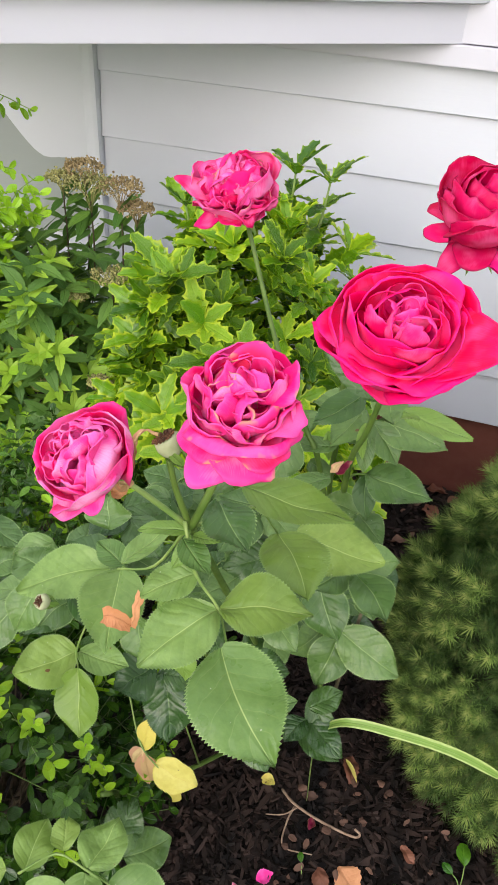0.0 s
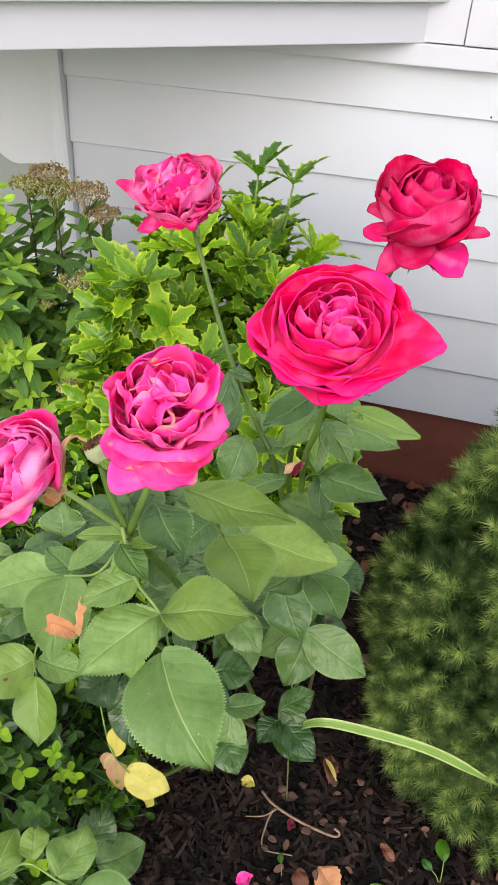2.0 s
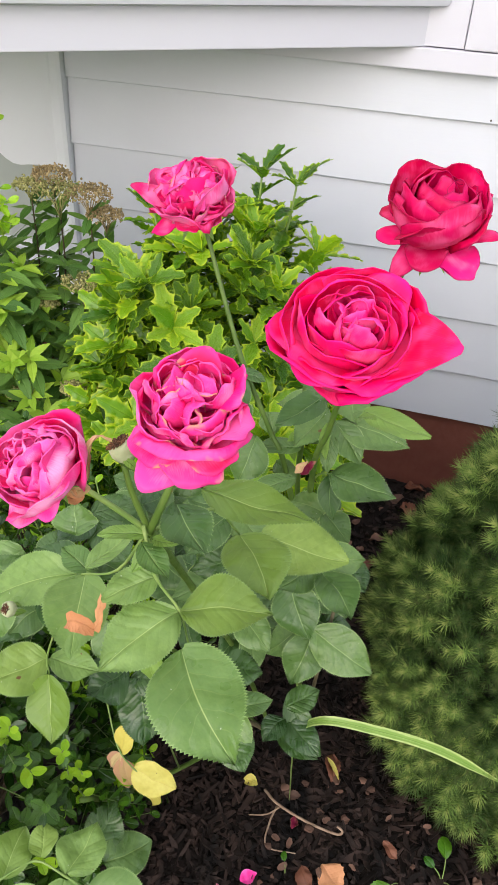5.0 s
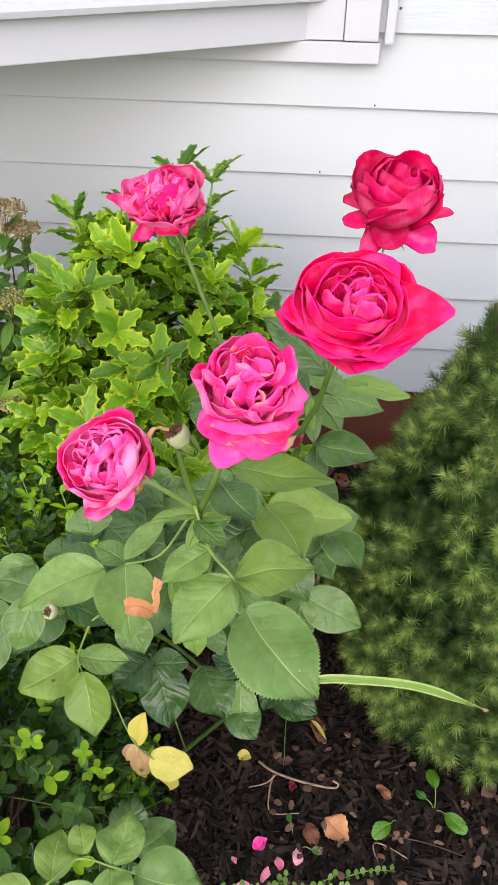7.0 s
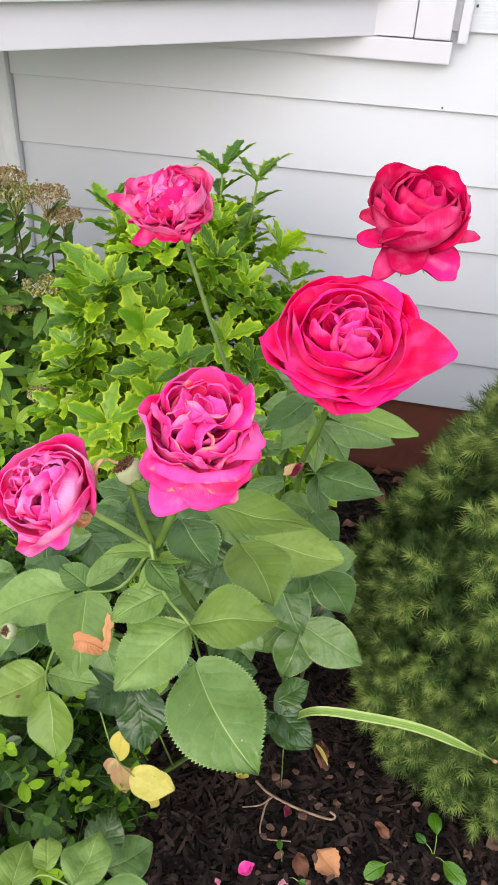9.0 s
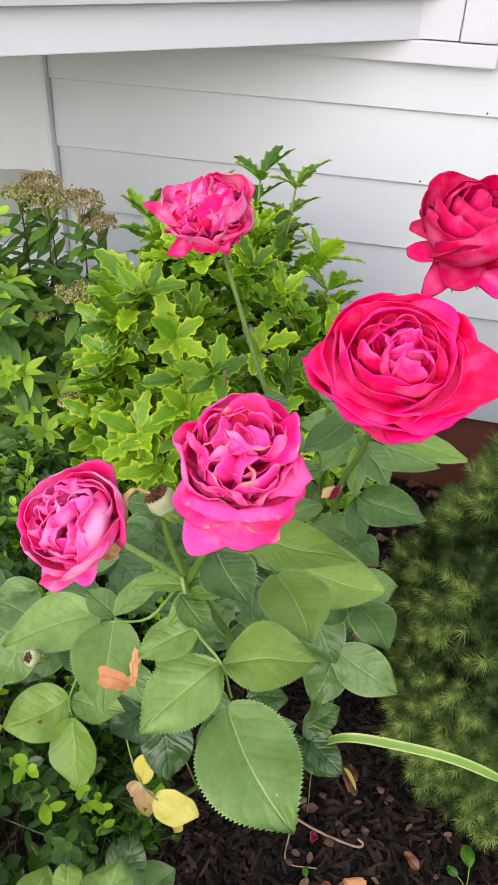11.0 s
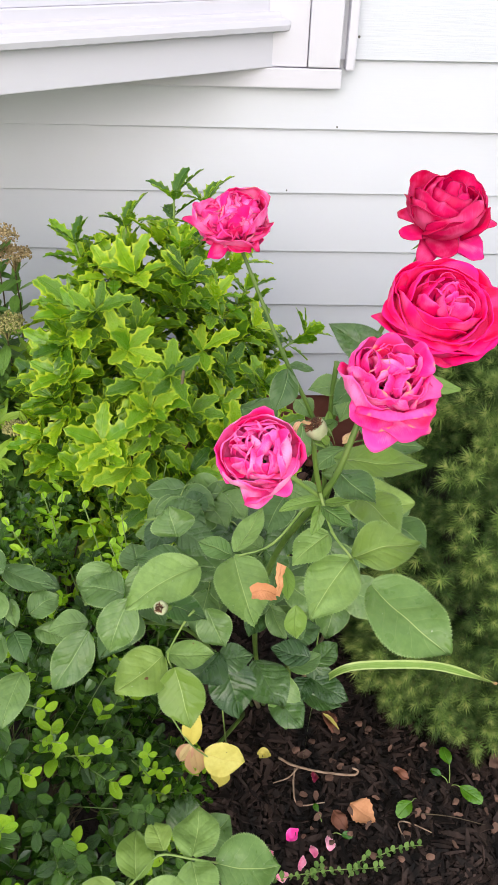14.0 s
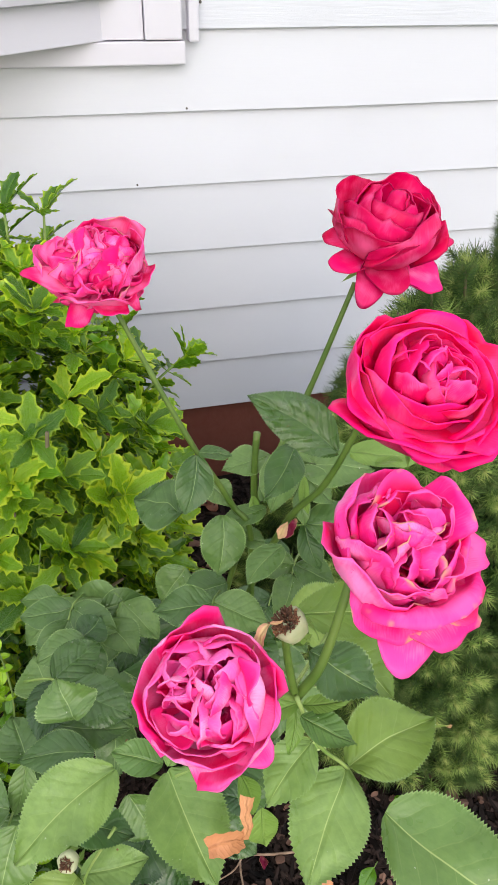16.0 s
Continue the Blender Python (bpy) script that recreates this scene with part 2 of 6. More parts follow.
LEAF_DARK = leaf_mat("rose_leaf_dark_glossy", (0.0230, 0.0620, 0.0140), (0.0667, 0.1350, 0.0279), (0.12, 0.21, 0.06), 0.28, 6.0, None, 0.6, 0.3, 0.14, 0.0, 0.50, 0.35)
LEAF_NEW = leaf_mat("rose_leaf_young", (0.16, 0.28, 0.05), (0.27, 0.40, 0.09), (0.36, 0.48, 0.16), 0.4, 7.0, None, 0.6, 0.2, 0.3)
YELLOWED = leaf_mat("yellowed_rose_leaf", (0.62, 0.50, 0.08), (0.80, 0.72, 0.20), (0.68, 0.52, 0.12), 0.5, 6.0, (0.50, 0.28, 0.10), 0.98, 0.08, 0.3, 0.9)
WITHERED = leaf_mat("withered_tan_leaf", (0.55, 0.34, 0.16), (0.76, 0.60, 0.30), (0.5, 0.3, 0.15), 0.6, 6.0, (0.60, 0.32, 0.20), 0.45, 0.06, 0.25)
CRISP = leaf_mat("dry_orange_leaf", (0.52, 0.20, 0.085), (0.68, 0.33, 0.16), (0.42, 0.16, 0.08), 0.6, 7.0, None, 0.6, 0.12, 0.2)
CRISP_BROWN = leaf_mat("dry_brown_leaf", (0.13, 0.045, 0.025), (0.24, 0.09, 0.05), (0.10, 0.04, 0.02), 0.6, 7.0, None, 0.6, 0.3, 0.15)
HOLLY = leaf_mat("variegated_holly_leaf", (0.036, 0.115, 0.007), (0.195, 0.385, 0.013), (0.28, 0.44, 0.04), 0.25, 5.0, (0.42, 0.59, 0.020), 0.58, 0.03, 0.34, 0.0, 0.5, 0.10, 0.40, 0.45)
HOLLY_NEW = leaf_mat("bright_holly_leaf", (0.12, 0.30, 0.010), (0.33, 0.52, 0.018), (0.42, 0.56, 0.05), 0.28, 5.0, (0.55, 0.66, 0.03), 0.55, 0.03, 0.36, 0.0, 0.5, 0.10, 0.32, 0.35)
BOX = leaf_mat("boxwood_leaf", (0.0134, 0.0500, 0.0053), (0.0672, 0.1650, 0.0106), (0.10, 0.22, 0.03), 0.15, 5.0, None, 0.6, 0.05, 0.16, 0.0, 0.6)
BOX_NEW = leaf_mat("boxwood_new_leaf", (0.22, 0.44, 0.012), (0.40, 0.64, 0.024), (0.40, 0.60, 0.06), 0.26, 5.0, None, 0.6, 0.05, 0.3, 0.0, 0.5)
BOX_MID = leaf_mat("boxwood_green_leaf", (0.0336, 0.1250, 0.0095), (0.1568, 0.3400, 0.0191), (0.23, 0.40, 0.05), 0.22, 5.0, None, 0.6, 0.05, 0.24, 0.0, 0.65)
SEDUM = leaf_mat("groundcover_leaf", (0.10, 0.22, 0.035), (0.26, 0.40, 0.10), (0.36, 0.48, 0.16), 0.35, 4.0, None, 0.6, 0.04, 0.25)
SPIREA = leaf_mat("spirea_leaf", (0.060, 0.150, 0.026), (0.18, 0.33, 0.048), (0.21, 0.34, 0.07), 0.40, 7.0, None, 0.6, 0.08, 0.25)
SPIREA_NEW = leaf_mat("spirea_new_leaf", (0.27, 0.48, 0.03), (0.42, 0.60, 0.06), (0.44, 0.60, 0.1), 0.40, 6.0, None, 0.6, 0.08, 0.3)
SEEDHEAD = rough_mat("faded_flower_head", (0.20, 0.20, 0.06), (0.36, 0.33, 0.13), 60, 0.8, 0.3, 200, 0.001, None, 0.35)
SEEDBROWN = rough_mat("brown_flower_head", (0.20, 0.14, 0.06), (0.35, 0.26, 0.13), 60, 0.8, 0.3, 200, 0.001, None, 0.35)
NEEDLE = needle_mat("spruce_needle", (0.0224, 0.0525, 0.0132), (0.0728, 0.1313, 0.0291), (0.11, 0.14, 0.042))
NEEDLE_TIP = needle_mat("fresh_spruce_needle", (0.0927, 0.1725, 0.0353), (0.2512, 0.3507, 0.0805), (0.32, 0.36, 0.11))
# near-black colour for the shade inside the spruce
SHADE = rough_mat("spruce_inner_shade", (0.010, 0.012, 0.006), (0.022, 0.022, 0.012), 25, 0.9, 0.9, 60, 0.01)
BLADE = leaf_mat("striped_grass_blade", (0.18, 0.32, 0.05), (0.30, 0.44, 0.10), (0.50, 0.58, 0.24), 0.4, 0.5, (0.46, 0.56, 0.20), 0.55, 0.0, 0.25)
HIP = rough_mat("pale_rose_hip", (0.26, 0.29, 0.15), (0.46, 0.47, 0.30), 70, 0.5, 0.4, 160, 0.001)
STAMEN = rough_mat("dried_brown_stamens", (0.05, 0.020, 0.010), (0.17, 0.075, 0.035), 120, 0.9, 0.5, 200, 0.001, None, 0.4)
HOT = petal_mat("hot_pink_petal", (0.82, 0.0006, 0.060), (0.98, 0.0015, 0.17), (0.98, 0.12, 0.48), (0.98, 0.006, 0.26), wash=0.42, rim_from=0.86)
RED = petal_mat("crimson_pink_petal", (0.60, 0.0008, 0.060), (0.90, 0.002, 0.155), (0.96, 0.12, 0.40), (0.28, 0.003, 0.06), wash=0.55, rim_from=0.95)
PINK = petal_mat("pink_petal", (0.82, 0.002, 0.11), (0.96, 0.012, 0.26), (0.98, 0.19, 0.58), (0.97, 0.07, 0.38), wash=0.65, rim_from=0.88, scorch=0.8)
BLUSH = petal_mat("blush_pink_petal", (0.90, 0.004, 0.16), (0.97, 0.022, 0.30), (0.98, 0.26, 0.62), (0.98, 0.10, 0.44), wash=0.65, rim_from=0.86)
SOFT = petal_mat("soft_pink_petal", (0.94, 0.03, 0.32), (0.97, 0.14, 0.52), (0.98, 0.50, 0.80), (0.97, 0.20, 0.54), wash=0.90, rim_from=0.88)
MIXED = petal_mat("streaked_pink_petal", (0.74, 0.001, 0.09), (0.95, 0.005, 0.23), (0.98, 0.24, 0.58), (0.74, 0.006, 0.16), wash=0.80, rim_from=0.9)
DUSTY = petal_mat("dusty_pink_petal", (0.80, 0.003, 0.14), (0.95, 0.018, 0.27), (0.98, 0.26, 0.55), (0.60, 0.008, 0.12), wash=0.80, rim_from=0.93)
HOT_BACK = petal_mat("hot_pink_petal_back", (0.88, 0.003, 0.13), (0.97, 0.012, 0.24), (0.98, 0.20, 0.50), (0.97, 0.010, 0.27), wash=0.55, rim_from=0.9)
RED_BACK = petal_mat("crimson_petal_back", (0.66, 0.003, 0.09), (0.88, 0.010, 0.18), (0.95, 0.15, 0.40), (0.40, 0.004, 0.07), wash=0.6, rim_from=0.94)
PINK_BACK = petal_mat("pink_petal_back", (0.92, 0.014, 0.25), (0.97, 0.055, 0.39), (0.98, 0.32, 0.68), (0.98, 0.11, 0.46), wash=0.85, rim_from=0.88, scorch=0.8)
BLUSH_BACK = petal_mat("blush_petal_back", (0.93, 0.024, 0.30), (0.97, 0.10, 0.45), (0.98, 0.46, 0.78), (0.98, 0.14, 0.48), wash=0.9, rim_from=0.9)
FALLEN = petal_mat("fallen_pink_petal", (0.90, 0.20, 0.38), (0.93, 0.40, 0.54), (0.94, 0.72, 0.74), (0.92, 0.62, 0.64))
MAROON = petal_mat("dried_maroon_petal", (0.16, 0.008, 0.035), (0.28, 0.02, 0.07), (0.5, 0.3, 0.16), (0.5, 0.3, 0.16))
GLASS, gn, gl, gb, go = shader("window_glass")
gb.inputs["Base Color"].default_value = (0.9, 0.93, 0.95, 1)
gb.inputs["Roughness"].default_value, gb.inputs["Transmission Weight"].default_value = 0.02, 1.0
BLIND = rough_mat("white_window_blind", (0.66, 0.65, 0.64), (0.70, 0.69, 0.68), 3, 0.6, 0.1, 40, 0.001)
NAIL = rough_mat("dark_nail_head", (0.05, 0.045, 0.04), (0.09, 0.08, 0.07), 80, 0.5, 0.2, 200, 0.0005)


# ---- building helpers ----
Z = Vector((0, 0, 1))


def mesh_of(name, verts, faces, uvs=None, smooth=True):
    me = bpy.data.meshes.new(name)
    me.from_pydata([tuple(v) for v in verts], [], faces)
    if uvs is not None:
        lay = me.uv_layers.new(name="UVMap")
        idx = np.empty(len(me.loops), dtype=np.int32)
        me.loops.foreach_get("vertex_index", idx)
        lay.data.foreach_set("uv", np.asarray(uvs, dtype=np.float32)[idx].ravel())
    if smooth:
        me.polygons.foreach_set("use_smooth", [True] * len(me.polygons))
    me.update()
    return me


def under(ob, parent):
    """Makes ob a part of parent without moving it."""
    if parent is not None:
        ob.parent = parent
        ob.matrix_parent_inverse = WHERE[parent].inverted()
    return ob


WHERE = {}


def placed(name, me, material, parent=None, m=None, label=""):
    ob = new(name, me)
    if material is not None and not me.materials:
        me.materials.append(material)
    m = m or Matrix()
    ob.matrix_basis = m
    WHERE[ob] = m
    under(ob, parent)
    return tagged(ob, label=label) if label else ob


def part(name, bm, material, parent, label=""):
    me = bpy.data.meshes.new(name)
    bm.to_mesh(me)
    bm.free()
    return placed(name, me, material, parent, None, label)


def thing(name, at, label, category, group="", kind=""):
    ob = new(name)
    ob.empty_display_size = 0.05
    ob.matrix_basis = Matrix.Translation(at)
    WHERE[ob] = Matrix.Translation(at)
    return tagged(ob, label, category, group, kind)


def frame_of(at, along, up=(0, 0, 1)):
    """A pose whose y runs along a direction and whose z leans to up."""
    y = Vector(along).normalized()
    x = y.cross(Vector(up))
    x = x.normalized() if x.length > 1e-6 else Vector((1, 0, 0))
    z = x.cross(y)
    m = Matrix((x, y, z)).transposed().to_4x4()
    m.translation = at
    return m


def smooth_path(pts, steps=5):
    p = [Vector(q) for q in pts]
    p = [2 * p[0] - p[1]] + p + [2 * p[-1] - p[-2]]
    out = []
    for i in range(1, len(p) - 2):
        for k in range(steps):
            t = k / steps
            a, b, c, d = p[i - 1 : i + 3]
            out.append(0.5 * (2 * b + (c - a) * t + (2 * a - 5 * b + 4 * c - d) * t * t + (3 * b - a - 3 * c + d) * t**3))
    return out + [p[-2]]


def tube_data(pts, r0, r1, sides=8, steps=5, bulge=0.0, rng=None):
    path = smooth_path(pts, steps)
    verts, faces = [], []
    n = len(path)
    for i, p in enumerate(path):
        d = (path[min(i + 1, n - 1)] - path[max(i - 1, 0)]).normalized()
        x = d.cross(Vector((0.31, 0.9, 0.2))).normalized()
        y = d.cross(x)
        r = r0 + (r1 - r0) * i / (n - 1)
        if bulge and i % steps == 0:
            r *= 1 + bulge
        for k in range(sides):
            a = 2 * math.pi * k / sides
            q = r * (1 + (rng.uniform(-0.1, 0.1) if rng else 0))
            verts.append(p + q * (math.cos(a) * x + math.sin(a) * y))
    for i in range(n - 1):
        for k in range(sides):
            a, b = i * sides + k, i * sides + (k + 1) % sides
            faces.append((a, b, b + sides, a + sides))
    faces += [tuple(range(sides))[::-1], tuple(range((n - 1) * sides, n * sides))]
    return verts, faces


def tube(name, pts, r0, r1, material, parent, sides=8, steps=5, bulge=0.0, label="", rng=None):
    v, f = tube_data(pts, r0, r1, sides, steps, bulge, rng)
    return placed(name, mesh_of(name, v, f), material, parent, None, label)


def box_data(x0, x1, y0, y1, z0, z1, bevel=0.0):
    bm = bmesh.new()
    bmesh.ops.create_cube(bm, size=1)
    for v in bm.verts:
        v.co = Vector(((x0 + x1) / 2 + v.co.x * (x1 - x0), (y0 + y1) / 2 + v.co.y * (y1 - y0), (z0 + z1) / 2 + v.co.z * (z1 - z0)))
    if bevel:
        bmesh.ops.bevel(bm, geom=bm.edges[:], offset=bevel, segments=2, affect="EDGES", profile=0.6)
    return bm


def leaf_shape(length, width, rows=26, cols=3, teeth=0.05, fold=0.25, droop=0.12, wave=0.03, seed=0, form="rose", spines=5):
    """A leaf blade along y from its base, with a folded midrib, drooping tip and cut margin."""
    rng = random.Random(seed)
    ph, twist, ox = rng.uniform(0, 6.28), rng.uniform(-0.25, 0.25), rng.uniform(-0.06, 0.06)
    verts, uvs, faces = [], [], []
    vs = [k / cols for k in range(-cols, cols + 1)]
    for i in range(rows + 1):
        s = i / rows
        if form == "rose":
            h = (math.sin(math.pi * min(1.0, s * 0.985 + 0.012) ** 0.86)) ** 0.72
            h *= 1.0 if s < 0.62 else 1 - 0.42 * ((s - 0.62) / 0.38) ** 2.2
        elif form == "round":
            h = math.sin(math.pi * (s * 0.97 + 0.015) ** 1.12) ** 0.6
        elif form == "lance":
            h = math.sin(math.pi * (s * 0.985 + 0.01) ** 0.8) ** 1.0
        else:
            h = math.sin(math.pi * (s * 0.985 + 0.01) ** 1.05) ** 0.85
        half = 0.5 * width * h
        for v in vs:
            x, y = v * half, s * length
            if abs(v) == 1:
                if form == "holly":
                    k = (s * spines) % 1.0
                    spike = (1 - math.sqrt(2 * abs(k - 0.5))) * min(1.0, s / 0.3)
                    x *= 0.80 + 0.46 * spike
                    y += 0.05 * length * spike
                elif teeth:
                    x *= 1 + (teeth if i % 2 else -teeth * 0.4) / max(0.25, h)
                    y += (0.35 * length / rows) if i % 2 else 0
            z = fold * abs(x) * (1 - 0.5 * abs(v)) - droop * length * s * s
            z += wave * width * math.sin(7 * s + ph + 2 * v) * abs(v)
            if form == "holly" and abs(v) == 1:
                z += 0.05 * width * math.sin(s * spines * 6.28)
            if form == "rose":
                z += 0.11 * width * noise.noise((3.1 * s + seed, 1.7 * v, 0.37 * seed))
            x += ox * length * math.sin(math.pi * s)
            z += twist * x * s
            verts.append((x, y, z))
            uvs.append((s, (v + 1) / 2))
    w = len(vs)
    for i in range(rows):
        for k in range(w - 1):
            a = i * w + k
            faces.append((a, a + 1, a + 1 + w, a + w))
    return verts, faces, uvs


def joined(name, templates, poses_, material, parent, label="", smooth=True):
    """One mesh of many copies of templates (verts, faces, uvs), each at its pose: uncountable small growth."""
    V, F, U, base = [], [], [], 0
    arr = [(np.asarray(t[0], float), t[1], np.asarray(t[2], float) if t[2] is not None else None) for t in templates]
    for k, m in poses_:
        v, f, u = arr[k]
        mm = np.array(m)
        V.append(v @ mm[:3, :3].T + mm[:3, 3])
        F.extend([tuple(i + base for i in q) for q in f])
        if u is not None:
            U.append(u)
        base += len(v)
    me = mesh_of(name, np.concatenate(V), F, np.concatenate(U) if U else None, smooth)
    return tagged(placed(name, me, material, parent, None, label), kind="stuff")


def foliage(parent, one, many, templates, poses_, material, nearest, limit=280, label=""):
    """Leaves at poses: those nearest to a spot of the bed are pieces of their own, the rest one mesh."""
    spot = Vector(nearest)
    order = sorted(poses_, key=lambda p: (p[1].translation - spot).length)
    meshes = [mesh_of(one, *t) for t in templates]
    for k, m in order[:limit]:
        placed(one, meshes[k], material, parent, m)
    if len(order) > limit:
        joined(many, templates, order[limit:], material, parent, label)


# ---- the bed: ground, soil, mulch ----
def ground_height(x, y):
    return 0.045 + 0.03 * noise.noise((x * 2.3, y * 2.3, 0.4)) + 0.010 * noise.noise((x * 9, y * 9, 3.1))


rng = random.Random(4)
n = 90
lo, hi = (-1.6, -0.6), (1.4, 1.8)
verts, faces = [], []
for j in range(n + 1):
    for i in range(n + 1):
        x, y = lo[0] + (hi[0] - lo[0]) * i / n, lo[1] + (hi[1] - lo[1]) * j / n
        verts.append((x, y, ground_height(x, y)))
for j in range(n):
    for i in range(n):
        a = j * (n + 1) + i
        faces.append((a, a + 1, a + n + 2, a + n + 1))
b = len(verts)
verts += [(-600, -900, -0.02), (600, -900, -0.02), (600, 2.6, -0.02), (-600, 2.6, -0.02)]
edge_s = list(range(0, n + 1))
edge_e = [k * (n + 1) + n for k in range(n + 1)]
edge_n = [n * (n + 1) + n - k for k in range(n + 1)]
edge_w = [(n - k) * (n + 1) for k in range(n + 1)]
for run, c0, c1 in ((edge_s, b, b + 1), (edge_e, b + 1, b + 2), (edge_n, b + 2, b + 3), (edge_w, b + 3, b)):
    h = len(run) // 2
    faces += [(c0, run[k + 1], run[k]) for k in range(h)]
    faces += [(c0, c1, run[h])]
    faces += [(c1, run[k + 1], run[k]) for k in range(h, len(run) - 1)]
me = mesh_of("ground", verts, faces)
me.materials.append(SOIL)
me.materials.append(LAWN)
for p in me.polygons:
    p.material_index = 0 if p.index < n * n else 1
ground = tagged(placed("ground", me, None), "dark damp garden soil with lawn beyond the bed", "ground", kind="structure")


def shard(rng, length, wide, thick):
    """A splintered chip of bark, along y."""
    v, f = [], []
    k = 4
    for i in range(k):
        s = i / (k - 1)
        w = wide * (0.5 + rng.uniform(0.2, 0.55)) * (0.45 if i in (0, k - 1) else 1)
        t = thick * rng.uniform(0.6, 1)
        ox, oz = rng.uniform(-0.15, 0.15) * wide, rng.uniform(-0.2, 0.2) * thick
        for sx, sz in ((-1, -1), (1, -1), (1, 1), (-1, 1)):
            v.append((sx * w / 2 + ox, (s - 0.5) * length, sz * t / 2 + oz))
    for i in range(k - 1):
        for q in range(4):
            a, c = i * 4 + q, i * 4 + (q + 1) % 4
            f.append((a, c, c + 4, a + 4))
    return v, f + [(3, 2, 1, 0), tuple(range(4 * k - 4, 4 * k))], None


chips = [shard(rng, rng.uniform(0.012, 0.05), rng.uniform(0.004, 0.011), rng.uniform(0.002, 0.005)) for _ in range(14)]
chips += [shard(rng, rng.uniform(0.008, 0.018), rng.uniform(0.006, 0.014), rng.uniform(0.003, 0.007)) for _ in range(6)]


def strewn(count, x0, x1, y0, y1, kinds, lift=0.004, tilt=0.5, size=(0.7, 1.3)):
    out = []
    for _ in range(count):
        x, y = rng.uniform(x0, x1), rng.uniform(y0, y1)
        s = rng.uniform(*size)
        m = Matrix.Translation((x, y, ground_height(x, y) + lift * rng.uniform(0.3, 1.6)))
        m = m @ Euler((rng.gauss(0, tilt * 0.5), rng.gauss(0, tilt * 0.5), rng.uniform(0, 6.28))).to_matrix().to_4x4() @ Matrix.Scale(s, 4)
        out.append((rng.randrange(*kinds), m))
    return out


laid = strewn(8500, -0.42, 0.42, 0.42, 1.05, (0, 20), 0.004, 0.5, (0.4, 1.1)) + strewn(2600, -0.5, 0.5, 1.05, 1.72, (0, 20))
laid.sort(key=lambda p: (p[1].translation - Vector((0.03, 0.62, 0.05))).length)
mulch = joined("bark_mulch", chips, laid[280:], MULCH, None, smooth=False)
chip_meshes = [mesh_of("bark_chip", *c, smooth=False) for c in chips]
for k, m in laid[:280]:
    placed("bark_chip", chip_meshes[k], MULCH, mulch, m)
tagged(mulch, "layer of dark shredded bark mulch over the soil", "mulch", kind="stuff")
bits = joined("bark_bits", chips, strewn(70, -0.1, 0.35, 0.55, 0.85, (14, 20), 0.010, 0.4, (0.7, 1.2)) + strewn(60, -0.2, 0.3, 1.05, 1.7, (14, 20), 0.010, 0.4, (0.9, 1.8)), BARKBIT, None, smooth=False)
tagged(bits, "scattered lighter brown bark bits on the mulch", "bark chips", kind="stuff")


# ---- rose bush ----
rose_bush = thing("rose_bush", (-0.12, 0.66, 0.05), "tall rose bush with hot pink blooms and serrated green leaves", "rose bush")
SEED = [100]


def leaflet(parent, base, tip, width, tone=0.5, hang=False, material=None, droop=None, label=""):
    SEED[0] += 1
    r = random.Random(SEED[0])
    a, t = Vector(base), Vector(tip)
    length = (t - a).length
    up = (r.uniform(-0.2, 0.2), -0.8, 0.6) if hang else (r.uniform(-0.22, 0.22), -0.28 + r.uniform(-0.12, 0.12), 0.96)
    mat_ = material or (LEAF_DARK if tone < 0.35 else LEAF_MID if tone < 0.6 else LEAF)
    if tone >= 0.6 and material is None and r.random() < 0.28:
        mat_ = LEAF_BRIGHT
    rows = max(26, min(80, int(length * 1050)))
    d = r.uniform(0.05, 0.16) if droop is None else droop
    shape = leaf_shape(length, width * 1.02, rows, 3, 0.046, r.uniform(0.12, 0.42), d, r.uniform(0.03, 0.09), SEED[0])
    m = frame_of(a, t - a + Vector((0, 0, d * 0.5 * length)), up)
    return placed("leaflet", mesh_of("leaflet", *shape), mat_, parent, m, label)


def leaf_stalk(parent, pts, r=0.0009):
    return tube("leaf_stalk", pts, r * 1.35, r * 0.8, STALK, parent, 6, 4, 0.25)


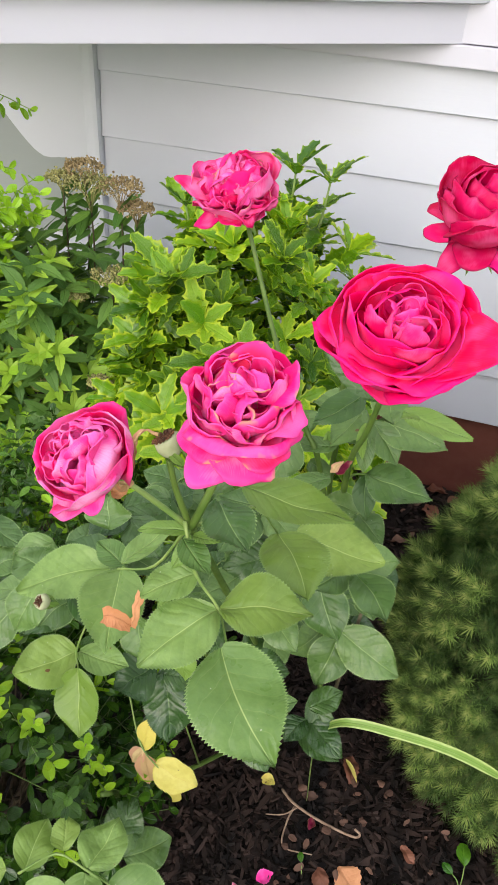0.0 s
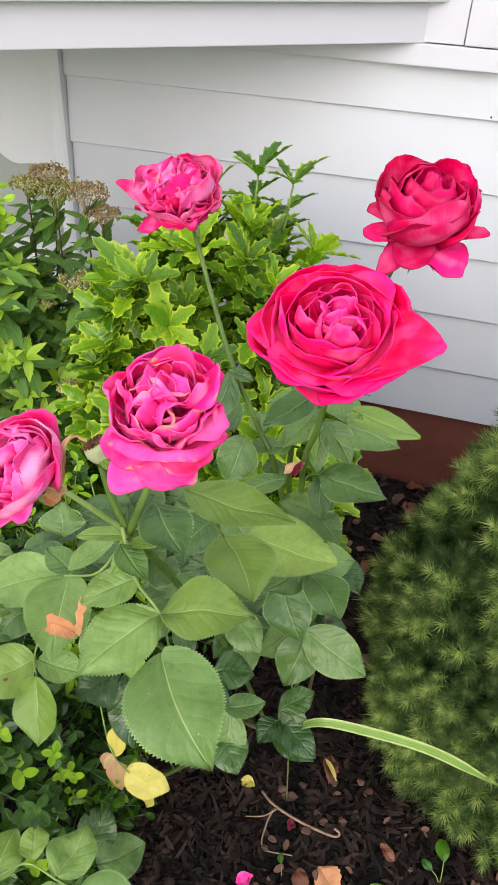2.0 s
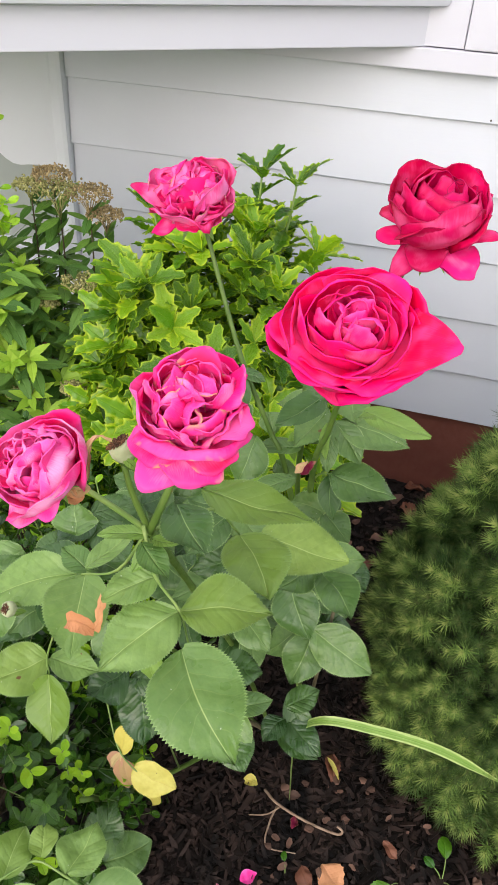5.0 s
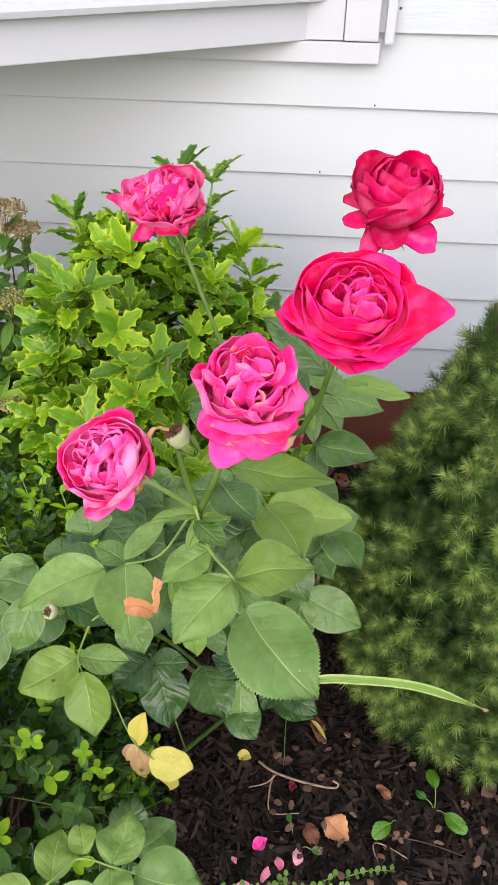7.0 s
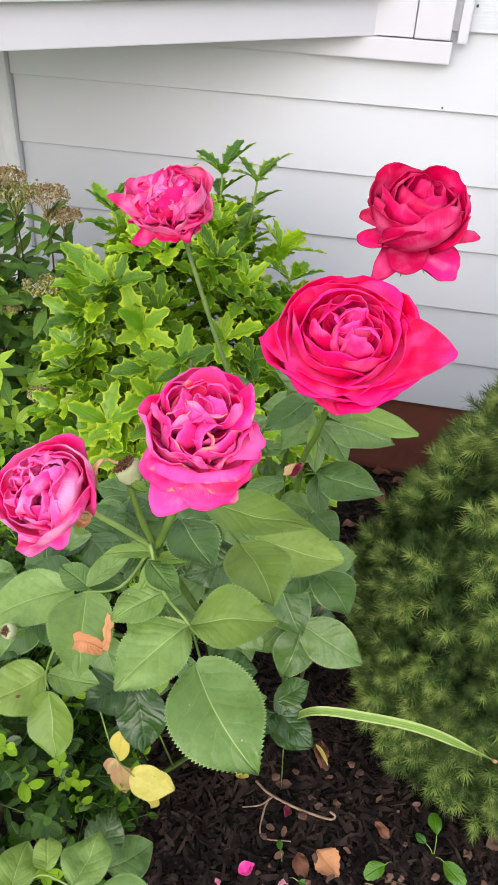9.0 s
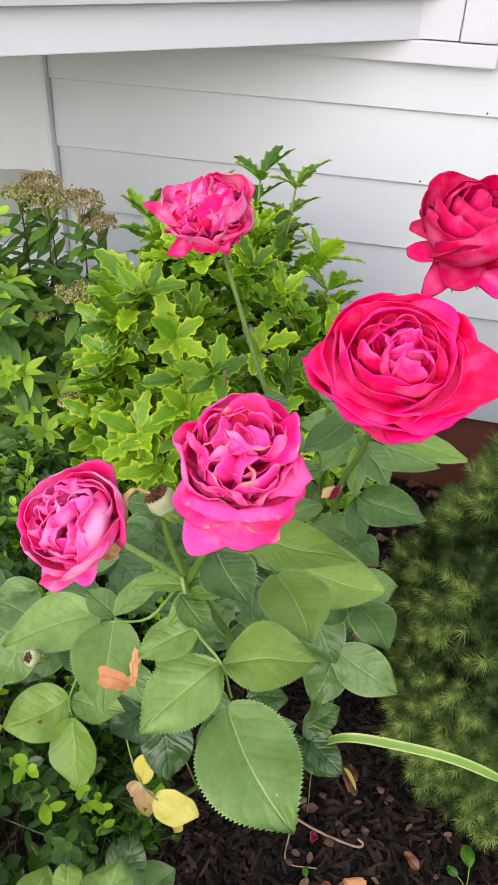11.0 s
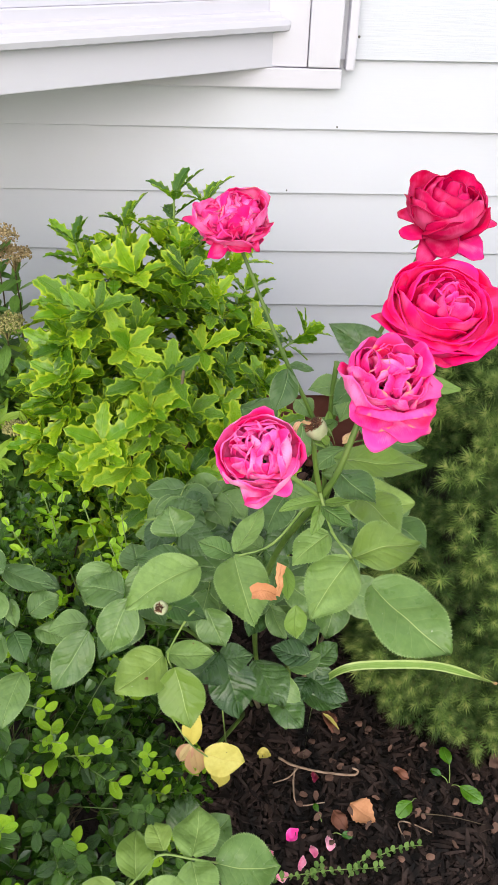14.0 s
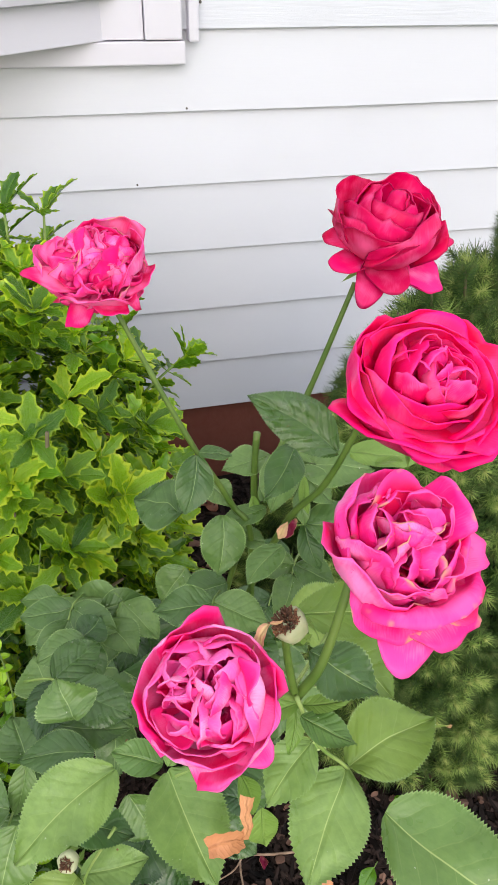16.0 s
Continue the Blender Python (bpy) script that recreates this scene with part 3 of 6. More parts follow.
def petal_shape(L, W, th0, th1, r0, wrap, curl=0.0, point=0.0, ruffle=0.0, roll=0.0, seed=0, flute=0.0, rows=15, cols=14, rounded=0.22):
    """A petal that rises from a claw at radius r0, opening from th0 to th1 off the axis (z), cupped round it, rim curled back."""
    r = random.Random(seed)
    fq, fp = r.uniform(2.0, 3.6), r.uniform(0, 6.28)
    ofs = Vector((r.uniform(0, 50), r.uniform(0, 50), r.uniform(0, 50)))
    rad, hgt, prof = r0, 0.0, []
    fine = 44
    for i in range(fine + 1):
        s = i / fine
        prof.append((rad, hgt))
        phi = radians(th0 + (th1 - th0) * s**1.2 + curl * max(0.0, (s - 0.58) / 0.42) ** 1.3)
        rad += math.sin(phi) * L / fine
        hgt += math.cos(phi) * L / fine
    verts, uvs, faces = [], [], []
    for i in range(rows + 1):
        s = i / rows
        w = min(1.0, (s / 0.6 + 0.06)) ** 0.7
        if s > 0.6:
            q = (s - 0.6) / 0.4
            w *= (1 - point) * (1 - 0.10 * q**2.4) + point * (1 - 0.94 * q**1.3)
        half = 0.5 * W * w
        for k in range(cols + 1):
            v = 2 * k / cols - 1
            a = v * half / wrap
            a = max(-2.4, min(2.4, a))
            si = s * (1 - rounded * (1 - math.sqrt(max(0.0, 1 - abs(v) ** 2.8))) * min(1.0, s * 1.4))
            j = si * fine
            lo_ = min(int(j), fine - 1)
            f_ = j - lo_
            pr = prof[lo_][0] * (1 - f_) + prof[lo_ + 1][0] * f_
            pz = prof[lo_][1] * (1 - f_) + prof[lo_ + 1][1] * f_
            x = wrap * math.sin(a)
            y = pr - wrap * (1 - math.cos(a))
            z = pz
            e = max(0.0, abs(v) - 0.55) / 0.45
            y += roll * L * e * e * s + flute * L * s**1.6 * math.sin(fq * v + fp + 1.5 * s)
            if ruffle:
                nv = noise.noise_vector(Vector((x, y, z)) * (1.6 / L) + ofs)
                nw = noise.noise_vector(Vector((x, y, z)) * (4.5 / L) + ofs)
                g = ruffle * L * (0.25 + s)
                x, y, z = x + g * (nv.x * 0.6 + nw.x * 0.1), y + g * (nv.y + nw.y * 0.3), z + g * (nv.z * 0.4 + nw.z * 0.06)
            verts.append((x, y, z))
            uvs.append((s, k / cols))
    wdt = cols + 1
    for i in range(rows):
        for k in range(cols):
            a = i * wdt + k
            faces.append((a, a + 1, a + 1 + wdt, a + wdt))
    return verts, faces, uvs


def cup_petal(R, psi, rho, hv, half, lip, crumple, seed, mid=0.36, rows=18, cols=16):
    """A petal as a piece of a bowl: it rises round the flower's belly (radius rho, height hv) to a rim psi off the axis, the rim rolled out by lip."""
    r = random.Random(seed)
    ofs = Vector((r.uniform(0, 50), r.uniform(0, 50), r.uniform(0, 50)))
    verts, uvs, faces = [], [], []
    for i in range(rows + 1):
        s = i / rows
        q = max(0.0, (s - 0.74) / 0.26)
        for k in range(cols + 1):
            v = 2 * k / cols - 1
            rim = psi + 78 * (1 - math.sqrt(max(0.0, 1 - abs(v) ** 2.4))) + 7 * noise.noise((2.1 * v + ofs.x, ofs.y, 0.3)) + 3 * noise.noise((6.0 * v + ofs.x, ofs.z, 0.7))
            pol = radians(168 + (rim - 168) * s)
            swell = 1 + lip * q * q * (1 - 0.5 * v * v) + 0.06 * v * s
            az = radians(half * v)
            x = rho * R * swell * math.sin(pol) * math.sin(az)
            y = rho * R * swell * math.sin(pol) * math.cos(az)
            z = mid * R + hv * R * math.cos(pol) - 0.55 * lip * q**3 * rho * R
            p = Vector((x, y, z))
            n1, n2 = noise.noise_vector(p * (1.7 / R) + ofs), noise.noise_vector(p * (5.0 / R) + ofs)
            p += (n1 + 0.42 * n2 + 0.16 * noise.noise_vector(p * (9.0 / R) + ofs)) * crumple * R * (0.15 + s)
            verts.append(tuple(p))
            uvs.append((s, k / cols))
    wdt = cols + 1
    for i in range(rows):
        for k in range(cols):
            a = i * wdt + k
            faces.append((a, a + 1, a + 1 + wdt, a + wdt))
    return verts, faces, uvs


def two_faced(shape, thick):
    """Gives a petal grid a thickness; its inside keeps the first material, its outer face takes the second."""
    v, f, u = np.asarray(shape[0], float), shape[1], shape[2]
    me_n = np.zeros_like(v)
    q = np.asarray(f)
    fn = np.cross(v[q[:, 2]] - v[q[:, 0]], v[q[:, 3]] - v[q[:, 1]])
    for k in range(4):
        np.add.at(me_n, q[:, k], fn)
    me_n /= np.linalg.norm(me_n, axis=1, keepdims=True) + 1e-12
    radial = v.copy()
    radial[:, 2] = 0
    if (me_n * radial).sum() < 0:
        me_n = -me_n
    n_ = len(v)
    seen = {}
    for face in f:
        for a, b in zip(face, face[1:] + face[:1]):
            seen[(a, b)] = True
    rim = [(a, b) for a, b in seen if (b, a) not in seen]
    faces = list(f) + [tuple(i + n_ for i in face[::-1]) for face in f] + [(b, a, a + n_, b + n_) for a, b in rim]
    me = mesh_of("petal", np.concatenate([v, v + thick * me_n]), faces, list(u) + list(u))
    marks = [0] * len(f) + [1] * (len(f) + len(rim))
    me.polygons.foreach_set("material_index", marks)
    return me


def bloom(parent, heart, axis, R, material, whorls, extras=(), crumple=0.06, seed=1, label="", depth=0.62, heart_material=None, hearts=0, wild=0.05, lean=6.0, knots=(), bunch=None, second=None, mid=0.36, tall=1.0, outer=None):
    """An open rose. heart: the middle of its face; axis: where it faces; R: its radius.
    Whorls: count, rim angle, belly radius and height (in R), lip, overlap. Extras are loose outer petals: turn (0 right, 90 up), opening at claw and rim,
    length, width, wrap, rim curl, claw radius (in R), point. Knots: small crumpled bunches of petals: turn, tilt, reach, size."""
    r = random.Random(seed)
    outer = outer or material
    ax = Vector(axis).normalized()
    x = Z.cross(ax).normalized()
    y = ax.cross(x)
    m = Matrix((x, y, ax)).transposed().to_4x4()
    m.translation = Vector(heart) - ax * depth * R
    # receptacle in one green mesh
    v, f = [], []
    rings = [(0.02, -0.42), (0.10, -0.36), (0.15, -0.22), (0.13, -0.10), (0.20, 0.0), (0.05, 0.05)]
    for q, (rr, zz) in enumerate(rings):
        for k in range(10):
            a = 2 * math.pi * k / 10
            v.append((rr * R * math.cos(a), rr * R * math.sin(a), zz * R))
    for q in range(len(rings) - 1):
        for k in range(10):
            a, c = q * 10 + k, q * 10 + (k + 1) % 10
            f.append((a, c, c + 10, a + 10))
    cup = placed("bloom", mesh_of("bloom", v, f), CANE, parent, m, label)
    for k in range(5):
        sv, sf, su = leaf_shape(0.62 * R, 0.16 * R, 8, 2, 0, 0.3, -0.2 - 0.3 * r.random(), 0.02, seed + k, "lance")
        turn_ = Matrix.Rotation(2 * math.pi * k / 5 + 0.3, 4, "Z") @ Matrix.Translation((0, 0.12 * R, -0.06 * R)) @ Matrix.Rotation(radians(-55 - 50 * r.random()), 4, "X")
        placed("sepal", mesh_of("sepal", sv, sf, su), LEAF_NEW, cup, m @ turn_)
    num = 0

    def ring_of(pose_, size, rows_, inner, turn):
        nonlocal num
        for ring, (count, psi, rho, hv, lip, over) in enumerate(rows_):
            for k in range(count):
                num += 1
                phi = turn + 360.0 * k / count + r.uniform(-16, 16)
                open_ = psi + r.uniform(-7, 7) - lean * math.sin(radians(phi))
                shape = cup_petal(size, open_, rho * r.uniform(0.94, 1.06), tall * hv * r.uniform(0.92, 1.06), over * 180.0 / count * r.uniform(0.9, 1.2), lip * r.uniform(0.4, 1.5), crumple, seed * 97 + num, mid)
                nod = Euler((r.gauss(0, wild), r.gauss(0, wild), 0)).to_matrix().to_4x4()
                mat_ = heart_material if ring < inner else second if second and num % 3 == 0 else material
                me = two_faced(shape, 0.0005)
                for face_ in (mat_, outer if ring >= inner else mat_):
                    me.materials.append(face_)
                placed("petal", me, None, cup, m @ pose_ @ nod @ Matrix.Rotation(radians(phi - 90), 4, "Z"))
            turn += 180.0 / count + r.uniform(10, 30)

    ring_of(Matrix(), R, whorls, hearts, r.uniform(0, 360))
    for phi, tilt, reach, size in knots:
        d = Matrix.Rotation(radians(phi - 90), 4, "Z") @ Matrix.Rotation(radians(-tilt), 4, "X")
        ring_of(d @ Matrix.Translation((0, 0, reach * R)), size * R, bunch, 1 if heart_material else 0, r.uniform(0, 360))
    loose = 15
    for phi, th0, th1, L, W, wrap, curl, r0, point, *other in extras:
        loose += 1
        shape = petal_shape(L * R, W * R, th0, th1, r0 * R, wrap * R, curl, point, (0.3 if point > 0.6 else 1.3) * crumple, 0.14 * (1 - point), seed * 97 + loose, 0.03 * (1 - point), rounded=0.42 * (1 - point))
        me = two_faced(shape, 0.0005)
        for face_ in (other[0] if other else material, other[0] if other else outer):
            me.materials.append(face_)
        placed("petal", me, None, cup, m @ Matrix.Rotation(radians(phi - 90), 4, "Z"))
    return cup


# canes, rising from one crown at the back
tube("cane", [(-0.14, 0.90, 0.02), (-0.175, 0.76, 0.40), (-0.175, 0.56, 0.76), (-0.153, 0.415, 0.977)], 0.0044, 0.0028, CANE, rose_bush, 9, 7, 0.12)
tube("cane", [(-0.11, 0.92, 0.02), (-0.085, 0.78, 0.50), (-0.112, 0.655, 0.84), (-0.133, 0.648, 0.903), (-0.166, 0.655, 0.971), (-0.212, 0.685, 1.075)], 0.0036, 0.0018, CANE, rose_bush, 9, 7, 0.1)
tube("cane", [(-0.09, 0.92, 0.02), (-0.11, 0.80, 0.55), (-0.105, 0.668, 0.88), (-0.066, 0.67, 0.983), (-0.035, 0.672, 1.075)], 0.0036, 0.0019, CANE, rose_bush, 9, 7, 0.1)
tube("cut_cane", [(-0.107, 0.668, 0.875), (-0.108, 0.668, 0.92), (-0.106, 0.67, 0.953)], 0.0030, 0.0028, CANE, rose_bush, 8, 4, 0.05)
tube("cane", [(-0.10, 0.93, 0.02), (-0.10, 0.83, 0.45), (-0.09, 0.66, 0.837), (-0.072, 0.60, 0.95), (-0.058, 0.575, 1.03)], 0.0036, 0.0022, CANE, rose_bush, 9, 7, 0.1)
tube("cane", [(-0.17, 0.90, 0.02), (-0.29, 0.62, 0.22), (-0.305, 0.506, 0.39)], 0.0042, 0.0034, CANE, rose_bush, 8, 5, 0.1)
tube("cane", [(-0.16, 0.90, 0.02), (-0.26, 0.68, 0.50), (-0.33, 0.52, 0.72)], 0.0038, 0.0018, CANE, rose_bush, 8, 5, 0.1)
tube("cane", [(-0.15, 0.90, 0.02), (-0.19, 0.68, 0.40), (-0.21, 0.55, 0.63)], 0.0045, 0.0022, CANE_OLD, rose_bush, 8, 5, 0.1)
tube("cane", [(-0.09, 0.91, 0.02), (-0.07, 0.80, 0.30), (-0.05, 0.70, 0.62)], 0.0042, 0.0020, CANE_OLD, rose_bush, 8, 5, 0.1)
# flower stems from the upper fork
tube("flower_stem", [(-0.153, 0.415, 0.975), (-0.142, 0.412, 1.005), (-0.126, 0.425, 1.055)], 0.0028, 0.0022, CANE, rose_bush, 8, 5)
tube("flower_stem", [(-0.153, 0.415, 0.975), (-0.182, 0.402, 1.008), (-0.205, 0.40, 1.02)], 0.0020, 0.0016, STALK, rose_bush, 8, 5)
tube("flower_stem", [(-0.153, 0.415, 0.975), (-0.160, 0.409, 1.008), (-0.164, 0.407, 1.034)], 0.0022, 0.0018, CANE, rose_bush, 8, 5)

OPEN = [
    (3, 42, 0.52, 0.46, 0.18, 1.3),
    (3, 50, 0.66, 0.50, 0.18, 1.5),
    (4, 56, 0.82, 0.52, 0.18, 1.6),
    (4, 62, 0.94, 0.50, 0.18, 1.7),
]
LOOSE = [
    (3, 42, 0.56, 0.52, 0.30, 1.1),
    (4, 52, 0.68, 0.50, 0.32, 1.3),
    (4, 62, 0.82, 0.48, 0.30, 1.5),
]
CUPPED = [
    (2, 18, 0.22, 0.44, 0.05, 1.3),
    (2, 32, 0.36, 0.48, 0.12, 1.3),
    (3, 40, 0.50, 0.52, 0.12, 1.45),
    (3, 46, 0.62, 0.54, 0.12, 1.6),
    (4, 53, 0.74, 0.52, 0.12, 1.6),
    (4, 68, 0.82, 0.40, 0.14, 1.3),
]
CUDDLED = [
    (3, 34, 0.60, 0.57, 0.16, 1.2),
    (4, 48, 0.76, 0.54, 0.18, 1.3),
    (4, 60, 0.90, 0.50, 0.18, 1.5),
]
BUNCH = [
    (2, 14, 0.34, 0.55, 0.08, 1.1),
    (3, 38, 0.64, 0.60, 0.20, 1.1),
    (4, 58, 0.92, 0.56, 0.22, 1.1),
]
FOLDS = [
    (2, 22, 0.52, 0.62, 0.10, 0.9),
    (3, 50, 0.92, 0.60, 0.20, 1.0),
]
bloom(rose_bush, (-0.055, 0.508, 1.099), (0.04, -0.38, 0.92), 0.0455, HOT, OPEN,
      [(-14, 56, 68, 1.52, 1.45, 1.2, 6, 0.15, 0.95), (190, 56, 64, 1.12, 1.3, 1.0, 20, 0.15, 0.5), (262, 74, 108, 0.80, 0.9, 0.9, 10, 0.12, 0.1), (302, 56, 66, 1.22, 1.5, 1.0, 40, 0.15, 0.35), (240, 54, 64, 1.18, 1.5, 1.0, 40, 0.15, 0.3), (58, 46, 46, 1.12, 1.2, 0.9, 14, 0.15, 0.4)],
      0.085, 3, "large hot pink open rose bloom", depth=0.68, heart_material=BLUSH, hearts=0, wild=0.05, lean=8, mid=0.44, tall=1.18, outer=HOT_BACK,
      knots=((0, 0, 0.52, 0.36), (75, 22, 0.46, 0.42), (195, 24, 0.46, 0.42), (310, 24, 0.46, 0.44)), bunch=FOLDS)
bloom(rose_bush, (-0.119, 0.397, 1.098), (0.05, -0.34, 0.94), 0.0345, PINK, LOOSE,
      [(284, 68, 108, 1.20, 1.25, 0.8, 30, 0.15, 0.0), (254, 70, 112, 1.16, 1.15, 0.8, 20, 0.15, 0.0), (308, 62, 88, 1.05, 0.9, 0.8, 30, 0.15, 0.0), (236, 66, 100, 1.05, 0.85, 0.8, 20, 0.15, 0.0),
       (340, 54, 56, 1.0, 1.0, 0.6, 50, 0.15, 0.0), (14, 40, 28, 1.15, 0.95, 0.6, 40, 0.15, 0.0), (92, 30, 12, 1.05, 1.1, 0.6, 40, 0.15, 0.0)],
      0.15, 5, "pink rose bloom with browned petal edges", wild=0.17, depth=0.70, heart_material=PINK_BACK, hearts=0, lean=10, mid=0.42, tall=1.15, outer=PINK_BACK,
      knots=((0, 0, 0.50, 0.42), (40, 24, 0.52, 0.46), (150, 30, 0.48, 0.48), (235, 34, 0.44, 0.44), (305, 36, 0.46, 0.48)), bunch=FOLDS)
bloom(rose_bush, (-0.206, 0.378, 1.050), (-0.22, -0.44, 0.87), 0.0312, BLUSH, CUDDLED,
      [(288, 70, 118, 1.12, 0.85, 0.6, -10, 0.12, 0.0), (318, 64, 92, 1.0, 0.75, 0.6, 20, 0.12, 0.0), (24, 30, 14, 1.22, 0.85, 0.8, 15, 0.2, 0.1), (342, 54, 60, 1.0, 0.8, 0.6, 30, 0.16, 0.0)],
      0.10, 7, "small soft pink rose bloom with a drooping petal", depth=0.72, heart_material=SOFT, hearts=0, wild=0.09, outer=BLUSH_BACK,
      knots=((0, 0, 0.62, 0.40), (60, 30, 0.56, 0.46), (150, 32, 0.54, 0.44), (230, 32, 0.52, 0.46), (320, 32, 0.54, 0.44)), bunch=FOLDS)
bloom(rose_bush, (-0.020, 0.657, 1.138), (0.0, -0.30, 0.95), 0.0440, RED, CUPPED,
      [(178, 70, 56, 0.88, 0.80, 0.32, 50, 0.15, 0.0), (204, 78, 84, 0.90, 0.70, 0.32, 30, 0.15, 0.0), (308, 84, 118, 1.10, 0.85, 0.8, -20, 0.15, 0.0, DUSTY), (338, 66, 70, 1.0, 0.7, 0.6, 30, 0.15, 0.2), (236, 88, 124, 1.0, 0.65, 0.4, 20, 0.15, 0.0), (262, 78, 100, 0.85, 0.8, 0.5, 30, 0.15, 0.0), (8, 50, 38, 0.95, 0.6, 0.5, 30, 0.15, 0.1)],
      0.14, 11, "crimson pink rose bloom with drooping outer petals", depth=0.92, wild=0.07, heart_material=RED, lean=4, mid=0.60, tall=1.2, outer=RED_BACK)
bloom(rose_bush, (-0.218, 0.668, 1.116), (-0.05, -0.40, 0.91), 0.0460, MIXED, [(3, 36, 0.40, 0.44, 0.1, 1.2), (4, 58, 0.70, 0.44, 0.2, 1.2)],
      [(206, 70, 50, 0.90, 0.7, 0.35, -10, 0.15, 0.0, DUSTY), (252, 92, 96, 0.85, 0.55, 0.35, -20, 0.15, 0.0, DUSTY), (285, 80, 86, 0.85, 0.6, 0.35, -20, 0.15, 0.0), (340, 80, 70, 0.8, 0.7, 0.35, -20, 0.15, 0.0), (160, 66, 50, 0.80, 0.8, 0.4, 20, 0.15, 0.0)],
      0.15, 13, "ragged streaked pink rose bloom", depth=0.5, wild=0.14, heart_material=DUSTY, hearts=1, second=DUSTY, lean=0, outer=PINK_BACK,
      knots=((80, 8, 0.22, 0.48), (15, 48, 0.30, 0.46), (95, 42, 0.28, 0.46), (165, 52, 0.30, 0.48), (225, 58, 0.28, 0.44), (275, 46, 0.28, 0.46), (325, 64, 0.32, 0.42)), bunch=BUNCH)

# leaves of the rose
stalk = leaf_stalk(rose_bush, [(-0.155, 0.410, 0.984), (-0.144, 0.400, 0.953), (-0.127, 0.398, 0.928), (-0.118, 0.390, 0.908)])
leaflet(stalk, (-0.116, 0.371, 0.929), (-0.066, 0.318, 0.914), 0.056, 0.7)
leaflet(stalk, (-0.126, 0.398, 0.929), (-0.069, 0.412, 0.933), 0.042, 0.7)
leaflet(stalk, (-0.128, 0.397, 0.928), (-0.161, 0.350, 0.914), 0.041, 0.7)
leaflet(stalk, (-0.154, 0.404, 0.975), (-0.130, 0.387, 0.970), 0.018, 0.7)
leaflet(stalk, (-0.145, 0.407, 0.945), (-0.174, 0.383, 0.937), 0.026, 0.7)
stalk = leaf_stalk(rose_bush, [(-0.155, 0.420, 0.970), (-0.124, 0.450, 0.973), (-0.112, 0.480, 0.927)])
leaflet(stalk, (-0.112, 0.481, 0.925), (-0.078, 0.442, 0.913), 0.050, 0.7)
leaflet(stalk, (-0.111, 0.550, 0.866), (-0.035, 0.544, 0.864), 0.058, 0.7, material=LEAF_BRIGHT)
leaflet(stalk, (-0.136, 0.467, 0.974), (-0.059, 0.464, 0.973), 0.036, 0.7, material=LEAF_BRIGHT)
leaflet(stalk, (-0.082, 0.577, 0.813), (-0.038, 0.563, 0.809), 0.028, 0.7)
leaflet(rose_bush, (-0.141, 0.431, 0.989), (-0.113, 0.404, 0.981), 0.033, 0.5)
stalk = leaf_stalk(rose_bush, [(-0.159, 0.425, 0.965), (-0.186, 0.430, 0.914), (-0.215, 0.430, 0.900)])
leaflet(stalk, (-0.249, 0.476, 0.843), (-0.313, 0.435, 0.831), 0.047, 0.7)
leaflet(stalk, (-0.218, 0.440, 0.890), (-0.202, 0.380, 0.873), 0.045, 0.7)
leaflet(stalk, (-0.217, 0.439, 0.896), (-0.193, 0.483, 0.909), 0.023, 0.7)
leaflet(stalk, (-0.220, 0.448, 0.884), (-0.249, 0.460, 0.888), 0.021, 0.7)
stalk = leaf_stalk(rose_bush, [(-0.254, 0.460, 0.801), (-0.262, 0.455, 0.793), (-0.281, 0.460, 0.739), (-0.278, 0.455, 0.723)])
leaflet(stalk, (-0.287, 0.469, 0.726), (-0.332, 0.432, 0.716), 0.050, 0.7)
leaflet(stalk, (-0.285, 0.470, 0.725), (-0.235, 0.470, 0.725), 0.030, 0.7)
leaflet(stalk, (-0.275, 0.448, 0.732), (-0.260, 0.412, 0.684), 0.047, 0.7, hang=True)
leaflet(rose_bush, (-0.327, 0.526, 0.727), (-0.353, 0.475, 0.712), 0.039, 0.5)
leaflet(rose_bush, (-0.344, 0.539, 0.780), (-0.366, 0.500, 0.768), 0.045, 0.5)
leaflet(rose_bush, (-0.263, 0.508, 0.814), (-0.315, 0.512, 0.816), 0.029, 0.5)
leaflet(rose_bush, (-0.272, 0.521, 0.838), (-0.282, 0.539, 0.862), 0.043, 0.5, hang=True)
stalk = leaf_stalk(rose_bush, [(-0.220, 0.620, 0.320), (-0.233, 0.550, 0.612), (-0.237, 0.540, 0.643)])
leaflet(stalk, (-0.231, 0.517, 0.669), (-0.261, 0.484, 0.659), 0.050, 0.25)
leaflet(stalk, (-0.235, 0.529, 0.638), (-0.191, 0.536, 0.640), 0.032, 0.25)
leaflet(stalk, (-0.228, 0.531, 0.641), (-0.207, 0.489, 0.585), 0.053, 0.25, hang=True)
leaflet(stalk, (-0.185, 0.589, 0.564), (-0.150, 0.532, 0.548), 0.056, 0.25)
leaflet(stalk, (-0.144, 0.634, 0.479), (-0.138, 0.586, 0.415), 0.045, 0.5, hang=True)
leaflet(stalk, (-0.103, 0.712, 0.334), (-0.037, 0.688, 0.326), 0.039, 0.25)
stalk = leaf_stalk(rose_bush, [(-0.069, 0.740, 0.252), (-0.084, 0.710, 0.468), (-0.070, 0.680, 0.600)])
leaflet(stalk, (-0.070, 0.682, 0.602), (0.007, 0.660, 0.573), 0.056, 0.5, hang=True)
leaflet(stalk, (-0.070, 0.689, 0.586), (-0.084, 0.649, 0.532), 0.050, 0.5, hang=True)
